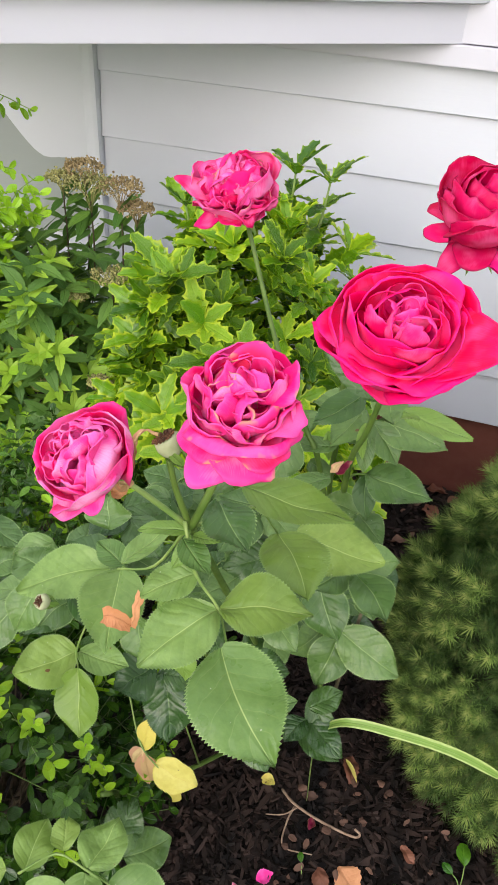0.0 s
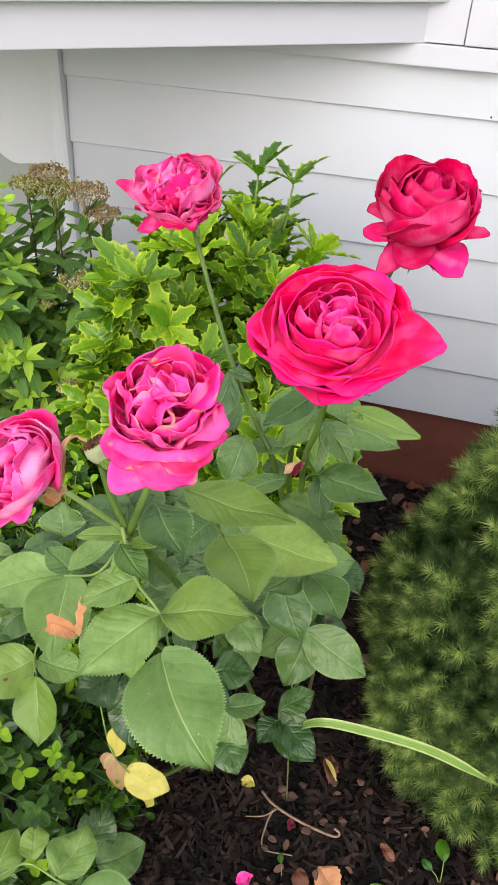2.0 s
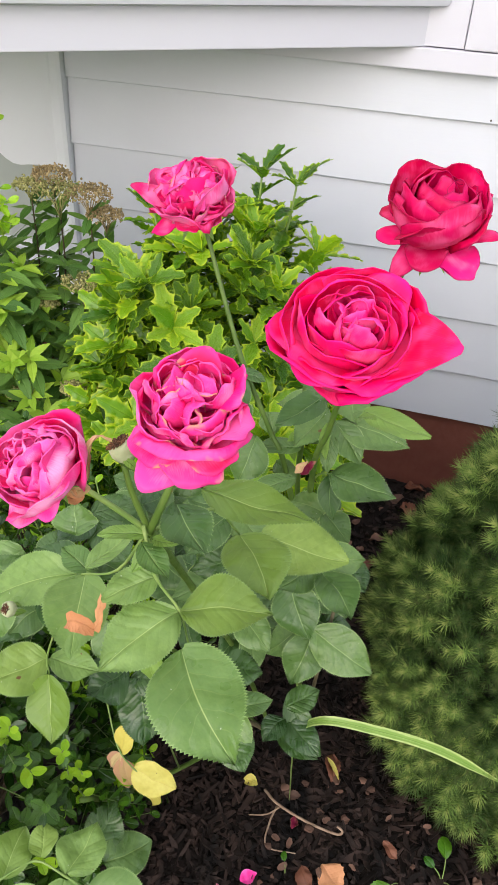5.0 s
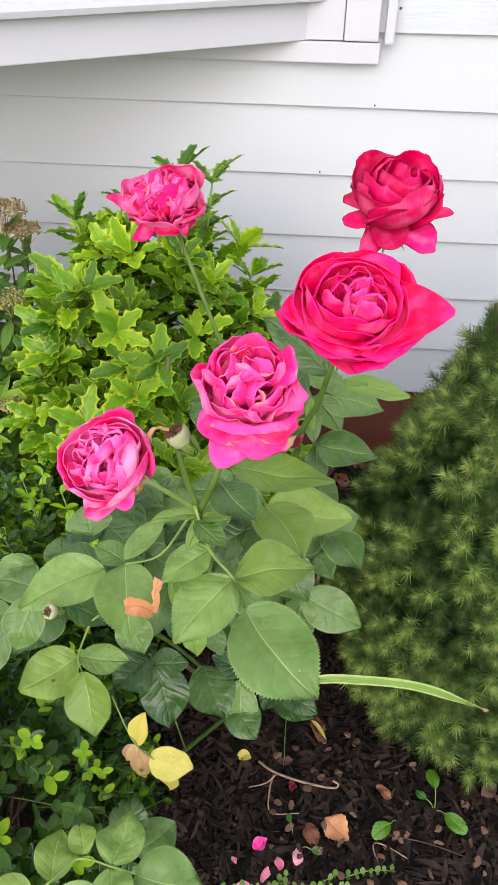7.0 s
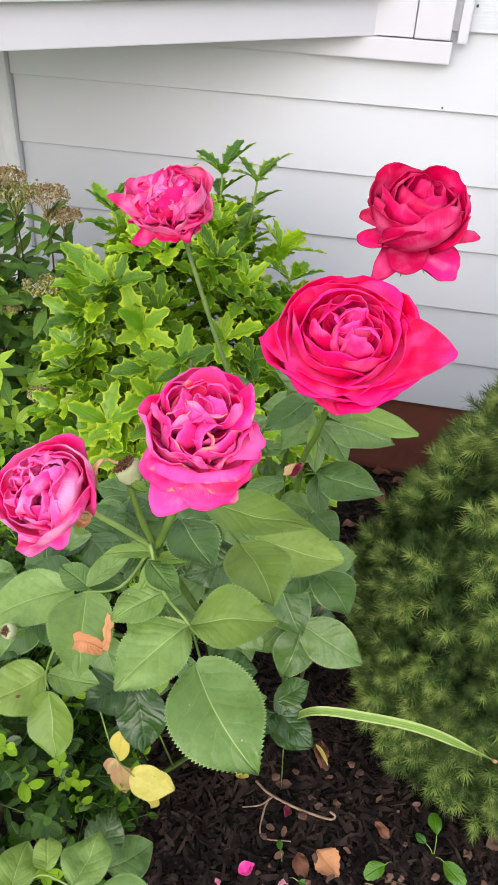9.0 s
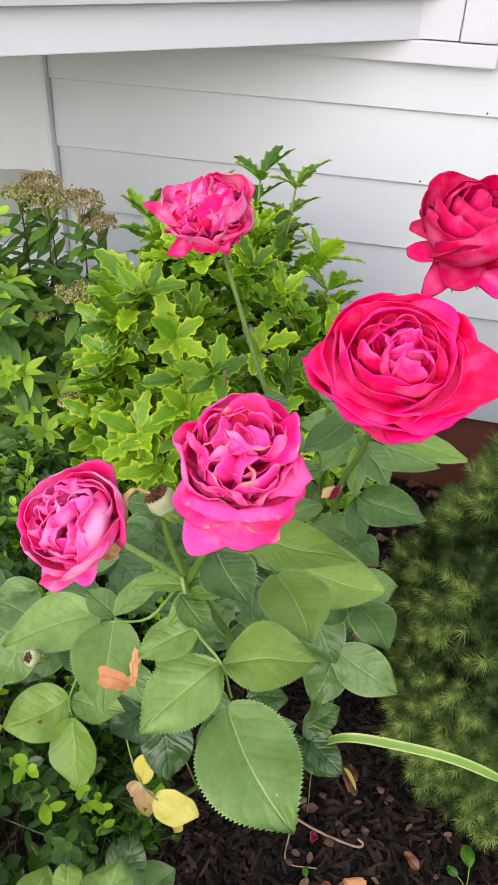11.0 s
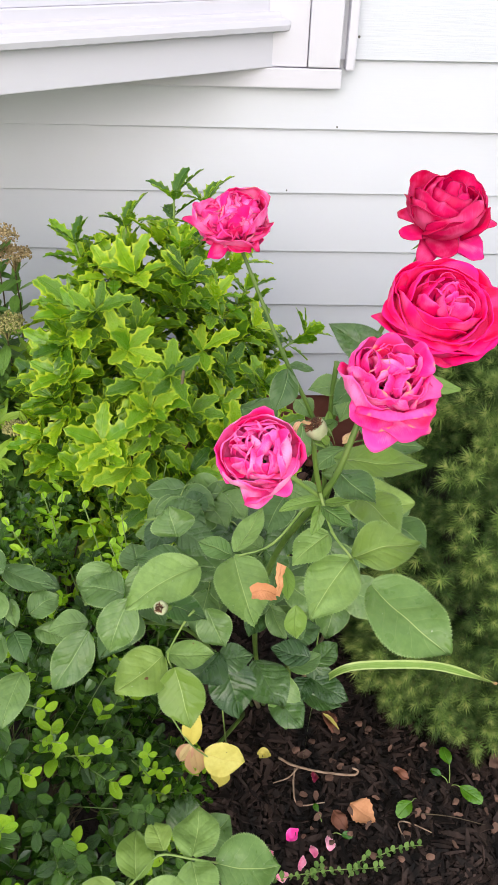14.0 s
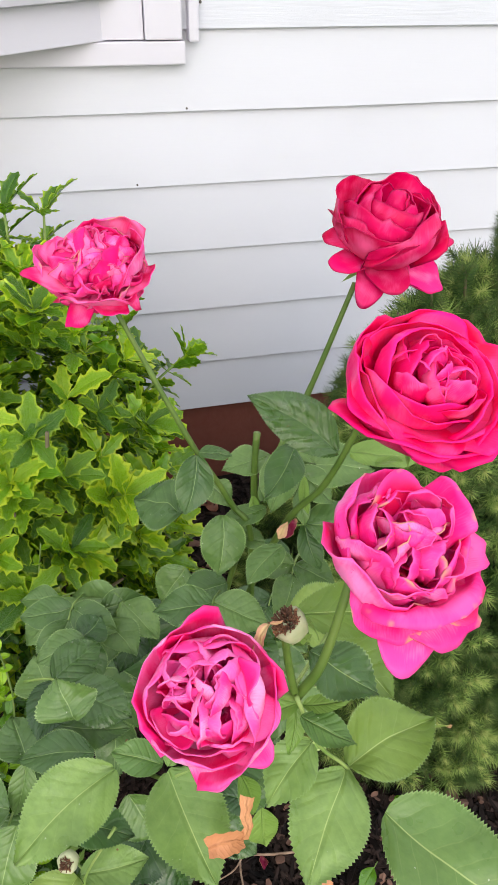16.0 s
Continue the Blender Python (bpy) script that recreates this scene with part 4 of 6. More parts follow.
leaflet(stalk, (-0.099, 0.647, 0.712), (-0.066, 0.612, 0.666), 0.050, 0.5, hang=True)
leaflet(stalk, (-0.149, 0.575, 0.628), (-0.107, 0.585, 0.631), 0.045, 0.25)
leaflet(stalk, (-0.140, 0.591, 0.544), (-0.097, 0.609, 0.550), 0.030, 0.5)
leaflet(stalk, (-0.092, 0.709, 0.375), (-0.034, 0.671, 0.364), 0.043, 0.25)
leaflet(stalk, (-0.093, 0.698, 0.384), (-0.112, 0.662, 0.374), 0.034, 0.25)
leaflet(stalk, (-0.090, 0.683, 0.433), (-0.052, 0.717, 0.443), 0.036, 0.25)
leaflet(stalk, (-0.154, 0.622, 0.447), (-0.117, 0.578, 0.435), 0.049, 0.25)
stalk = leaf_stalk(rose_bush, [(-0.330, 0.47, 0.30), (-0.338, 0.40, 0.40), (-0.327, 0.372, 0.455), (-0.300, 0.400, 0.459), (-0.262, 0.396, 0.459), (-0.232, 0.391, 0.459)], 0.0013)
leaflet(stalk, (-0.234, 0.391, 0.459), (-0.160, 0.388, 0.455), 0.068, 0.7, droop=0.04)
leaflet(stalk, (-0.261, 0.398, 0.459), (-0.254, 0.458, 0.458), 0.054, 0.7, droop=0.04)
leaflet(stalk, (-0.261, 0.393, 0.459), (-0.244, 0.338, 0.457), 0.052, 0.7, droop=0.04)
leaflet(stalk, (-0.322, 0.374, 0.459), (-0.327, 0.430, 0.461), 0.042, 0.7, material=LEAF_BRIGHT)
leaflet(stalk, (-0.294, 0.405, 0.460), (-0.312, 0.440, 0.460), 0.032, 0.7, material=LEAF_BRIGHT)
leaflet(stalk, (-0.316, 0.362, 0.455), (-0.250, 0.342, 0.450), 0.050, 0.7)
leaflet(stalk, (-0.345, 0.372, 0.450), (-0.398, 0.350, 0.440), 0.044, 0.7)
leaflet(stalk, (-0.262, 0.470, 0.330), (-0.215, 0.510, 0.335), 0.055, 0.5)
leaflet(stalk, (-0.285, 0.480, 0.330), (-0.270, 0.530, 0.360), 0.050, 0.3)
tube("cane", [(-0.29, 0.62, 0.22), (-0.300, 0.50, 0.33), (-0.330, 0.47, 0.30)], 0.0030, 0.0018, CANE, rose_bush, 7, 4, 0.1)
stalk = leaf_stalk(rose_bush, [(-0.092, 0.660, 0.837), (-0.082, 0.650, 0.861), (-0.069, 0.640, 0.873)])
leaflet(stalk, (-0.070, 0.639, 0.874), (-0.008, 0.629, 0.872), 0.045, 0.5)
leaflet(stalk, (-0.069, 0.643, 0.871), (-0.061, 0.618, 0.838), 0.022, 0.5, hang=True)
leaflet(stalk, (-0.048, 0.616, 0.964), (0.009, 0.605, 0.961), 0.028, 0.5, material=LEAF_NEW)
leaflet(stalk, (-0.072, 0.667, 0.914), (-0.005, 0.654, 0.910), 0.042, 0.5)
leaflet(stalk, (-0.075, 0.660, 0.918), (-0.046, 0.640, 0.890), 0.028, 0.5, hang=True)
leaflet(stalk, (-0.073, 0.650, 0.908), (-0.072, 0.630, 0.881), 0.016, 0.5, hang=True)
leaflet(stalk, (-0.084, 0.640, 0.957), (-0.117, 0.600, 0.945), 0.029, 0.5)
leaflet(stalk, (-0.085, 0.674, 0.921), (-0.104, 0.626, 0.907), 0.031, 0.5)
leaflet(stalk, (-0.066, 0.716, 0.782), (-0.092, 0.684, 0.772), 0.033, 0.5)
leaflet(rose_bush, (-0.066, 0.596, 0.982), (-0.127, 0.623, 1.019), 0.036, 0.3, hang=True)
leaflet(rose_bush, (-0.160, 0.636, 0.967), (-0.136, 0.630, 0.965), 0.016, 0.5)
leaflet(rose_bush, (-0.160, 0.646, 0.957), (-0.174, 0.620, 0.922), 0.029, 0.5, hang=True)
leaflet(rose_bush, (-0.167, 0.681, 0.871), (-0.207, 0.699, 0.877), 0.053, 0.5)
leaflet(rose_bush, (-0.090, 0.684, 0.918), (-0.134, 0.675, 0.916), 0.029, 0.5)
leaflet(rose_bush, (-0.144, 0.683, 0.898), (-0.132, 0.658, 0.891), 0.023, 0.5)
leaflet(rose_bush, (-0.142, 0.634, 0.903), (-0.151, 0.606, 0.865), 0.037, 0.5, hang=True)
leaflet(rose_bush, (-0.102, 0.650, 0.889), (-0.142, 0.643, 0.887), 0.021, 0.5)
leaflet(rose_bush, (-0.127, 0.657, 0.859), (-0.103, 0.644, 0.855), 0.022, 0.5)
leaflet(rose_bush, (-0.107, 0.645, 0.901), (-0.068, 0.676, 0.910), 0.029, 0.5)
leaflet(rose_bush, (-0.098, 0.612, 0.880), (-0.133, 0.588, 0.873), 0.025, 0.5)
leaflet(rose_bush, (-0.128, 0.684, 0.770), (-0.174, 0.675, 0.768), 0.041, 0.5)
leaflet(rose_bush, (-0.163, 0.708, 0.773), (-0.191, 0.691, 0.750), 0.039, 0.5, hang=True)
leaflet(rose_bush, (-0.073, 0.698, 0.929), (-0.056, 0.663, 0.919), 0.034, 0.5)
stalk = leaf_stalk(rose_bush, [(-0.321, 0.520, 0.776), (-0.317, 0.550, 0.754), (-0.295, 0.585, 0.742), (-0.299, 0.610, 0.746), (-0.265, 0.645, 0.773)])
leaflet(stalk, (-0.299, 0.609, 0.749), (-0.310, 0.647, 0.759), 0.049, 0.5)
leaflet(stalk, (-0.264, 0.635, 0.785), (-0.306, 0.626, 0.775), 0.031, 0.5)
leaflet(stalk, (-0.267, 0.647, 0.771), (-0.248, 0.661, 0.779), 0.032, 0.5)
leaflet(stalk, (-0.264, 0.631, 0.789), (-0.255, 0.608, 0.758), 0.028, 0.5, hang=True)
leaflet(stalk, (-0.294, 0.574, 0.758), (-0.238, 0.556, 0.762), 0.040, 0.5)
leaflet(stalk, (-0.315, 0.545, 0.762), (-0.269, 0.546, 0.770), 0.024, 0.5)
leaflet(stalk, (-0.314, 0.538, 0.772), (-0.325, 0.574, 0.782), 0.037, 0.5)
leaflet(stalk, (-0.311, 0.521, 0.799), (-0.324, 0.499, 0.770), 0.019, 0.5, hang=True)
leaflet(stalk, (-0.324, 0.591, 0.687), (-0.293, 0.550, 0.679), 0.035, 0.5)
leaflet(stalk, (-0.316, 0.516, 0.735), (-0.338, 0.484, 0.721), 0.040, 0.5)
stalk = leaf_stalk(rose_bush, [(-0.357, 0.500, 0.684), (-0.324, 0.500, 0.776)])
leaflet(stalk, (-0.326, 0.500, 0.781), (-0.374, 0.514, 0.777), 0.044, 0.5)
leaflet(stalk, (-0.318, 0.479, 0.796), (-0.337, 0.448, 0.754), 0.039, 0.5, hang=True)
leaflet(stalk, (-0.366, 0.496, 0.730), (-0.402, 0.460, 0.682), 0.040, 0.5, hang=True)
leaflet(stalk, (-0.453, 0.612, 0.688), (-0.420, 0.598, 0.688), 0.027, 0.5)
leaflet(stalk, (-0.451, 0.613, 0.535), (-0.472, 0.587, 0.523), 0.042, 0.5)
leaflet(stalk, (-0.372, 0.522, 0.714), (-0.416, 0.518, 0.706), 0.030, 0.5)
leaflet(rose_bush, (-0.286, 0.470, 0.801), (-0.242, 0.453, 0.796), 0.028, 0.5)
leaflet(rose_bush, (-0.244, 0.507, 0.751), (-0.226, 0.483, 0.718), 0.037, 0.5, hang=True)
leaflet(rose_bush, (-0.159, 0.492, 0.763), (-0.147, 0.474, 0.739), 0.020, 0.5, hang=True)
leaflet(rose_bush, (-0.123, 0.545, 0.624), (-0.169, 0.557, 0.628), 0.032, 0.25)
leaflet(rose_bush, (-0.094, 0.723, 0.400), (-0.053, 0.677, 0.338), 0.038, 0.25, hang=True)
leaflet(rose_bush, (-0.476, 0.590, 0.723), (-0.521, 0.611, 0.729), 0.035, 0.5)
leaflet(rose_bush, (-0.487, 0.612, 0.706), (-0.419, 0.588, 0.700), 0.035, 0.5)
leaflet(rose_bush, (-0.479, 0.570, 0.711), (-0.495, 0.531, 0.699), 0.047, 0.5)
leaflet(rose_bush, (-0.467, 0.566, 0.702), (-0.454, 0.535, 0.693), 0.016, 0.5)
leaflet(rose_bush, (-0.475, 0.544, 0.667), (-0.504, 0.516, 0.659), 0.045, 0.5)
leaflet(rose_bush, (-0.464, 0.547, 0.669), (-0.445, 0.513, 0.659), 0.026, 0.5)
leaflet(rose_bush, (-0.458, 0.531, 0.619), (-0.471, 0.471, 0.601), 0.038, 0.5)
leaflet(rose_bush, (-0.446, 0.559, 0.686), (-0.417, 0.582, 0.692), 0.035, 0.5)
leaflet(rose_bush, (-0.442, 0.558, 0.663), (-0.402, 0.542, 0.659), 0.027, 0.5)
leaflet(rose_bush, (-0.501, 0.595, 0.740), (-0.533, 0.565, 0.731), 0.048, 0.5)

# spent flowers, buds and withered bits on the rose


def spent_bud(at, axis, r, seed, stamens=240, spread=0.80):
    """A petal-less rose: swollen pale cup, ring of brown stamens, reflexed sepals."""
    q = random.Random(seed)
    ax = Vector(axis).normalized()
    m = Matrix.Translation(at) @ ax.to_track_quat("Z", "Y").to_matrix().to_4x4()
    prof = [(0.12, -1.5), (0.5, -1.25), (0.85, -0.8), (1.0, -0.3), (0.95, 0.1), (0.72, 0.28), (0.5, 0.2), (0.1, 0.15)]
    v, f = [], []
    for rr, zz in prof:
        for k in range(14):
            a = 2 * math.pi * k / 14
            w = 1 + 0.06 * math.sin(5 * a + seed)
            v.append((rr * r * w * math.cos(a), rr * r * w * math.sin(a), zz * r))
    for i in range(len(prof) - 1):
        for k in range(14):
            a, b = i * 14 + k, i * 14 + (k + 1) % 14
            f.append((a, b, b + 14, a + 14))
    f.append(tuple(range(14))[::-1])
    hip_ = placed("spent_bud", mesh_of("spent_bud", v, f), HIP, rose_bush, m, "spent pale green rose hip")
    sv, sf, b = [], [], 0
    for _ in range(stamens):
        a, d = q.uniform(0, 6.28), r * math.sqrt(q.random()) * spread
        p = Vector((d * math.cos(a), d * math.sin(a), 0.15 * r))
        e = p + Vector((math.cos(a) * 0.15 * r + q.gauss(0, 0.12 * r), math.sin(a) * 0.15 * r + q.gauss(0, 0.12 * r), r * q.uniform(0.12, 0.36)))
        tv, tf = tube_data([p, p.lerp(e, 0.5), e], r * 0.035, r * 0.06, 4, 2)
        sv += tv
        sf += [tuple(i + b for i in t) for t in tf]
        b += len(tv)
    tagged(placed("stamen_ring", mesh_of("stamen_ring", sv, sf), STAMEN, hip_, m, "dried brown stamens"), kind="stuff")
    for k in range(5):
        shape = leaf_shape(2.2 * r, 0.75 * r, 8, 2, 0, 0.3, 0.15 + 0.2 * q.random(), 0.03, seed + k, "lance")
        t = Matrix.Rotation(2 * math.pi * k / 5, 4, "Z") @ Matrix.Translation((0, 0.8 * r, -0.5 * r)) @ Matrix.Rotation(radians(-75 - 25 * q.random()), 4, "X")
        placed("sepal", mesh_of("sepal", *shape), LEAF_NEW, hip_, m @ t)
    return hip_


def crumpled(name, parent, at, along, up, length, width, material, seed, crease=0.5, label="", form="rose"):
    """A dry leaf or petal, curled and creased."""
    v, f, u = leaf_shape(length, width, 14, 4, 0.06, 0.15, 0.1, 0.06, seed, form)
    o = Vector((seed * 1.7, seed * 0.3, 0))
    w = []
    for x, y, z in v:
        nv = noise.noise_vector(Vector((x, y, 0)) / length * 2.2 + o)
        w.append((x * (1 - 0.25 * crease * abs(nv.x)) + nv.x * crease * 0.18 * length, y + nv.y * crease * 0.12 * length, z + nv.z * crease * 0.38 * length + crease * 0.9 * x * x / length))
    return placed(name, mesh_of(name, w, f, u), material, parent, frame_of(at, along, up), label)


spent_bud((-0.164, 0.405, 1.047), (-0.52, 0.0, 0.82), 0.0080, 41, 200, 0.62)
spent_bud((-0.282, 0.424, 0.844), (-0.35, -0.6, 0.6), 0.0064, 43, 90, 0.45)
def ribbon_data(pts, widths, across, seed, crease=0.0012):
    """A dry curled strip: a ribbon along a path, its width from end to end, cupped and creased."""
    path = smooth_path(pts, 6)
    v, f, u, n_ = [], [], [], len(path)
    for i, p in enumerate(path):
        t = i / (n_ - 1)
        j = t * (len(widths) - 1)
        lo_ = min(int(j), len(widths) - 2)
        w = widths[lo_] + (widths[lo_ + 1] - widths[lo_]) * (j - lo_)
        d = (path[min(i + 1, n_ - 1)] - path[max(i - 1, 0)]).normalized()
        x = (Vector(across) - d * Vector(across).dot(d)).normalized()
        z = d.cross(x)
        for k in range(5):
            q = k / 2 - 1
            o = p + x * q * w / 2 + z * 0.22 * w * q * q
            v.append(o + crease * noise.noise_vector(o * 260 + Vector((seed, 0, 0))))
            u.append((t, k / 4))
    for i in range(n_ - 1):
        for k in range(4):
            a = i * 5 + k
            f.append((a, a + 1, a + 6, a + 5))
    return v, f, u


def ribbon(name, pieces, material, seed, label):
    v, f, u = [], [], []
    for pts, widths, across in pieces:
        pv, pf, pu = ribbon_data(pts, widths, across, seed)
        f += [tuple(i + len(v) for i in q) for q in pf]
        v += pv
        u += pu
    return placed(name, mesh_of(name, v, f, u), material, rose_bush, None, label)


ribbon("dry_petal", [([(-0.168, 0.402, 1.0515), (-0.1748, 0.400, 1.0530), (-0.1792, 0.397, 1.0480), (-0.1800, 0.396, 1.0390), (-0.1812, 0.395, 1.0320), (-0.1836, 0.394, 1.0229)], (0.003, 0.0045, 0.005, 0.0045, 0.006, 0.0075), (0.8, -0.1, 0.5))], WITHERED, 3, "curled dry tan petal hanging from the spent bud")
ribbon("dry_leaf", [([(-0.2045, 0.388, 0.9005), (-0.198, 0.386, 0.9045), (-0.192, 0.387, 0.9020), (-0.1850, 0.389, 0.8965)], (0.010, 0.0140, 0.0120, 0.007), (0.1, 0.6, 0.78)), ([(-0.1860, 0.389, 0.8960), (-0.1825, 0.390, 0.9050), (-0.1835, 0.393, 0.9120), (-0.1810, 0.398, 0.9210)], (0.0075, 0.005, 0.0055, 0.008), (0.9, -0.2, -0.1))], CRISP, 12, "curled dry orange leaf caught on a leaflet")
crumpled("dry_calyx", rose_bush, (-0.183, 0.40, 1.012), (-0.8, -0.2, 0.25), (0, -0.6, 0.7), 0.014, 0.010, WITHERED, 8, 0.8, "dried brown calyx")
crumpled("dry_calyx", rose_bush, (-0.186, 0.398, 1.010), (-0.7, -0.3, -0.1), (0, -0.7, 0.4), 0.012, 0.009, CRISP, 9, 0.8)
crumpled("dry_bloom", rose_bush, (-0.096, 0.62, 0.882), (0.6, 0.15, 0.6), (0, -0.6, 0.8), 0.020, 0.010, MAROON, 15, 0.9, "dried maroon petal remains")
crumpled("dry_bloom", rose_bush, (-0.098, 0.62, 0.880), (0.3, 0.2, 0.75), (-0.4, -0.6, 0.6), 0.016, 0.008, WITHERED, 16, 0.9)
# yellowed leaves hanging low
yellow_stalk = leaf_stalk(rose_bush, [(-0.31, 0.60, 0.47), (-0.275, 0.555, 0.448), (-0.251, 0.546, 0.425), (-0.225, 0.55, 0.392)])
leaflet(yellow_stalk, (-0.251, 0.548, 0.424), (-0.196, 0.545, 0.402), 0.050, hang=True, material=YELLOWED, label="yellowed rose leaf")
leaflet(yellow_stalk, (-0.268, 0.552, 0.440), (-0.258, 0.562, 0.492), 0.026, hang=True, material=YELLOWED)
leaflet(yellow_stalk, (-0.266, 0.549, 0.436), (-0.258, 0.540, 0.376), 0.030, hang=True, material=WITHERED)
leaflet(yellow_stalk, (-0.268, 0.552, 0.440), (-0.285, 0.545, 0.405), 0.022, hang=True, material=WITHERED)
leaflet(yellow_stalk, (-0.225, 0.55, 0.392), (-0.232, 0.55, 0.335), 0.026, hang=True, material=YELLOWED)
# young leaves near the upper forks
leaflet(rose_bush, (-0.047, 0.575, 0.985), (-0.034, 0.562, 0.995), 0.010, material=LEAF_NEW)
leaflet(rose_bush, (-0.152, 0.412, 0.975), (-0.185, 0.405, 0.972), 0.012, material=LEAF_NEW)
leaflet(rose_bush, (-0.150, 0.412, 0.972), (-0.130, 0.402, 0.985), 0.010, material=LEAF_NEW)
leaflet(rose_bush, (-0.153, 0.414, 0.970), (-0.160, 0.398, 0.952), 0.010, hang=True, material=LEAF_NEW)
leaflet(rose_bush, (-0.078, 0.63, 0.935), (-0.074, 0.622, 0.90), 0.009, hang=True, material=LEAF_NEW)
leaflet(rose_bush, (-0.112, 0.655, 0.90), (-0.108, 0.65, 0.868), 0.010, hang=True, material=LEAF_NEW)

leaflet(rose_bush, (-0.178, 0.425, 0.895), (-0.172, 0.415, 0.860), 0.013, hang=True, material=LEAF_NEW)
leaflet(rose_bush, (-0.162, 0.430, 0.839), (-0.161, 0.420, 0.804), 0.020, hang=True, material=LEAF_NEW)

# inner leaves of the bush, shaded by darker leaf colours, in threes on short stalks
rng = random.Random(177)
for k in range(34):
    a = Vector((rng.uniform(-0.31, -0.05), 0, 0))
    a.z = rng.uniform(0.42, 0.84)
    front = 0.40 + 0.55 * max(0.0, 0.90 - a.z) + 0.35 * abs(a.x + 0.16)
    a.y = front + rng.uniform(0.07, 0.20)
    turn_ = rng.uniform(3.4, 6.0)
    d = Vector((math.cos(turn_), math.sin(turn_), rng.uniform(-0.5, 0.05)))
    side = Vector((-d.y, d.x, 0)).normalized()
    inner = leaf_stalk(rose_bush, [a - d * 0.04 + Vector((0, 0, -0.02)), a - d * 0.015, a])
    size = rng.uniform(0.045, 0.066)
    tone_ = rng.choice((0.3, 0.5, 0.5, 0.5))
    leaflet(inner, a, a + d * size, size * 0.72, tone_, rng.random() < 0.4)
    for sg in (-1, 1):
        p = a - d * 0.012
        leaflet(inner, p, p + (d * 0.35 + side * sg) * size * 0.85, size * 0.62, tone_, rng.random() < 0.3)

# ---- on the ground ----
grass_blade = thing("grass_blade", (-0.05, 0.74, 0.07), "long striped green and cream grass blade arching over mulch", "grass blade")
v, f, u = [], [], []
path = smooth_path([(-0.075, 0.76, 0.06), (-0.075, 0.72, 0.30), (-0.045, 0.70, 0.397), (0.036, 0.71, 0.397), (0.124, 0.725, 0.370), (0.229, 0.744, 0.304)], 8)
for i, p in enumerate(path):
    t = i / (len(path) - 1)
    w = 0.0068 * min(1.0, 0.35 + 2.2 * t) * (1 - max(0.0, t - 0.86) / 0.15)
    for k in range(5):
        q = k / 2 - 1
        v.append((p.x + 0.15 * w * q, p.y + 0.70 * w * q, p.z + 0.66 * w * q + 0.0016 * abs(q)))
        u.append((t, (q + 1) / 2))
for i in range(len(path) - 1):
    for k in range(4):
        a = i * 5 + k
        f.append((a, a + 1, a + 6, a + 5))
placed("blade", mesh_of("blade", v, f, u), BLADE, grass_blade)
crumpled("dry_tip", grass_blade, (0.224, 0.743, 0.308), (0.9, 0.1, -0.5), (0, -0.7, 0.5), 0.016, 0.005, WITHERED, 21, 0.3)


def on_ground(x, y, lift=0.008):
    return Vector((x, y, ground_height(x, y) + lift))


twig = thing("forked_twig", on_ground(-0.07, 0.72), "dry tan forked twig lying on the mulch", "twig")
tube("stick", [on_ground(-0.12, 0.765), on_ground(-0.092, 0.744, 0.014), on_ground(-0.04, 0.728, 0.016), on_ground(0.012, 0.724), on_ground(0.022, 0.728, 0.014), on_ground(0.012, 0.732, 0.018)], 0.0024, 0.0020, TWIG, twig, 7, 5)
tube("side_stick", [on_ground(-0.085, 0.742, 0.014), on_ground(-0.105, 0.722, 0.012), on_ground(-0.134, 0.713)], 0.0018, 0.0010, TWIG, twig, 6, 4)
tube("side_stick", [on_ground(-0.092, 0.74, 0.012), on_ground(-0.097, 0.71, 0.012), on_ground(-0.092, 0.672, 0.010), on_ground(-0.044, 0.676, 0.010)], 0.0020, 0.0010, TWIG, twig, 6, 5)
twig_b = thing("twig", on_ground(0.08, 0.63), "thin reddish-tan twig lying on the mulch", "twig")
tube("stick", [on_ground(0.088, 0.60), on_ground(0.079, 0.634, 0.012), on_ground(0.098, 0.636, 0.012), on_ground(0.135, 0.620)], 0.0015, 0.0010, TWIG, twig_b, 6, 4)
twig_c = thing("twig", on_ground(0.15, 0.64), "thin brown twig lying on the mulch", "twig")
tube("stick", [on_ground(0.10, 0.655), on_ground(0.17, 0.645, 0.010), on_ground(0.24, 0.63)], 0.0010, 0.0007, BROWNTWIG, twig_c, 6, 4)


def litter(name, x, y, length, width, turn, material, seed, label, category, crease=0.4, group="", tilt=0.25, form="rose", lift=0.012):
    ob = crumpled(name, None, on_ground(x, y, lift), (math.cos(turn), math.sin(turn), 0.1), (tilt, -tilt, 1), length, width, material, seed, crease, "", form)
    return tagged(ob, label, category, group)


litter("dry_leaf", 0.000, 0.668, 0.050, 0.044, -0.7, CRISP, 31, "dry orange leaf lying on dark mulch", "leaf", 0.25)
litter("dry_leaf", -0.030, 0.660, 0.040, 0.026, -1.1, CRISP_BROWN, 33, "dry brown leaf lying on dark mulch", "leaf", 0.5, tilt=-0.4)
litter("dry_leaf", -0.02, 0.865, 0.050, 0.036, -1.3, CRISP_BROWN, 35, "dry reddish-brown leaf lying on dark mulch", "leaf", 0.7)
litter("dry_leaf", 0.09, 0.735, 0.032, 0.018, -0.7, CRISP_BROWN, 36, "small dry brown leaf lying on the mulch", "leaf", 0.6)
litter("dry_leaf", 0.275, 0.745, 0.034, 0.024, 0.6, BARKBIT, 37, "curled brown leaf lying beside the spruce", "leaf", 0.5)
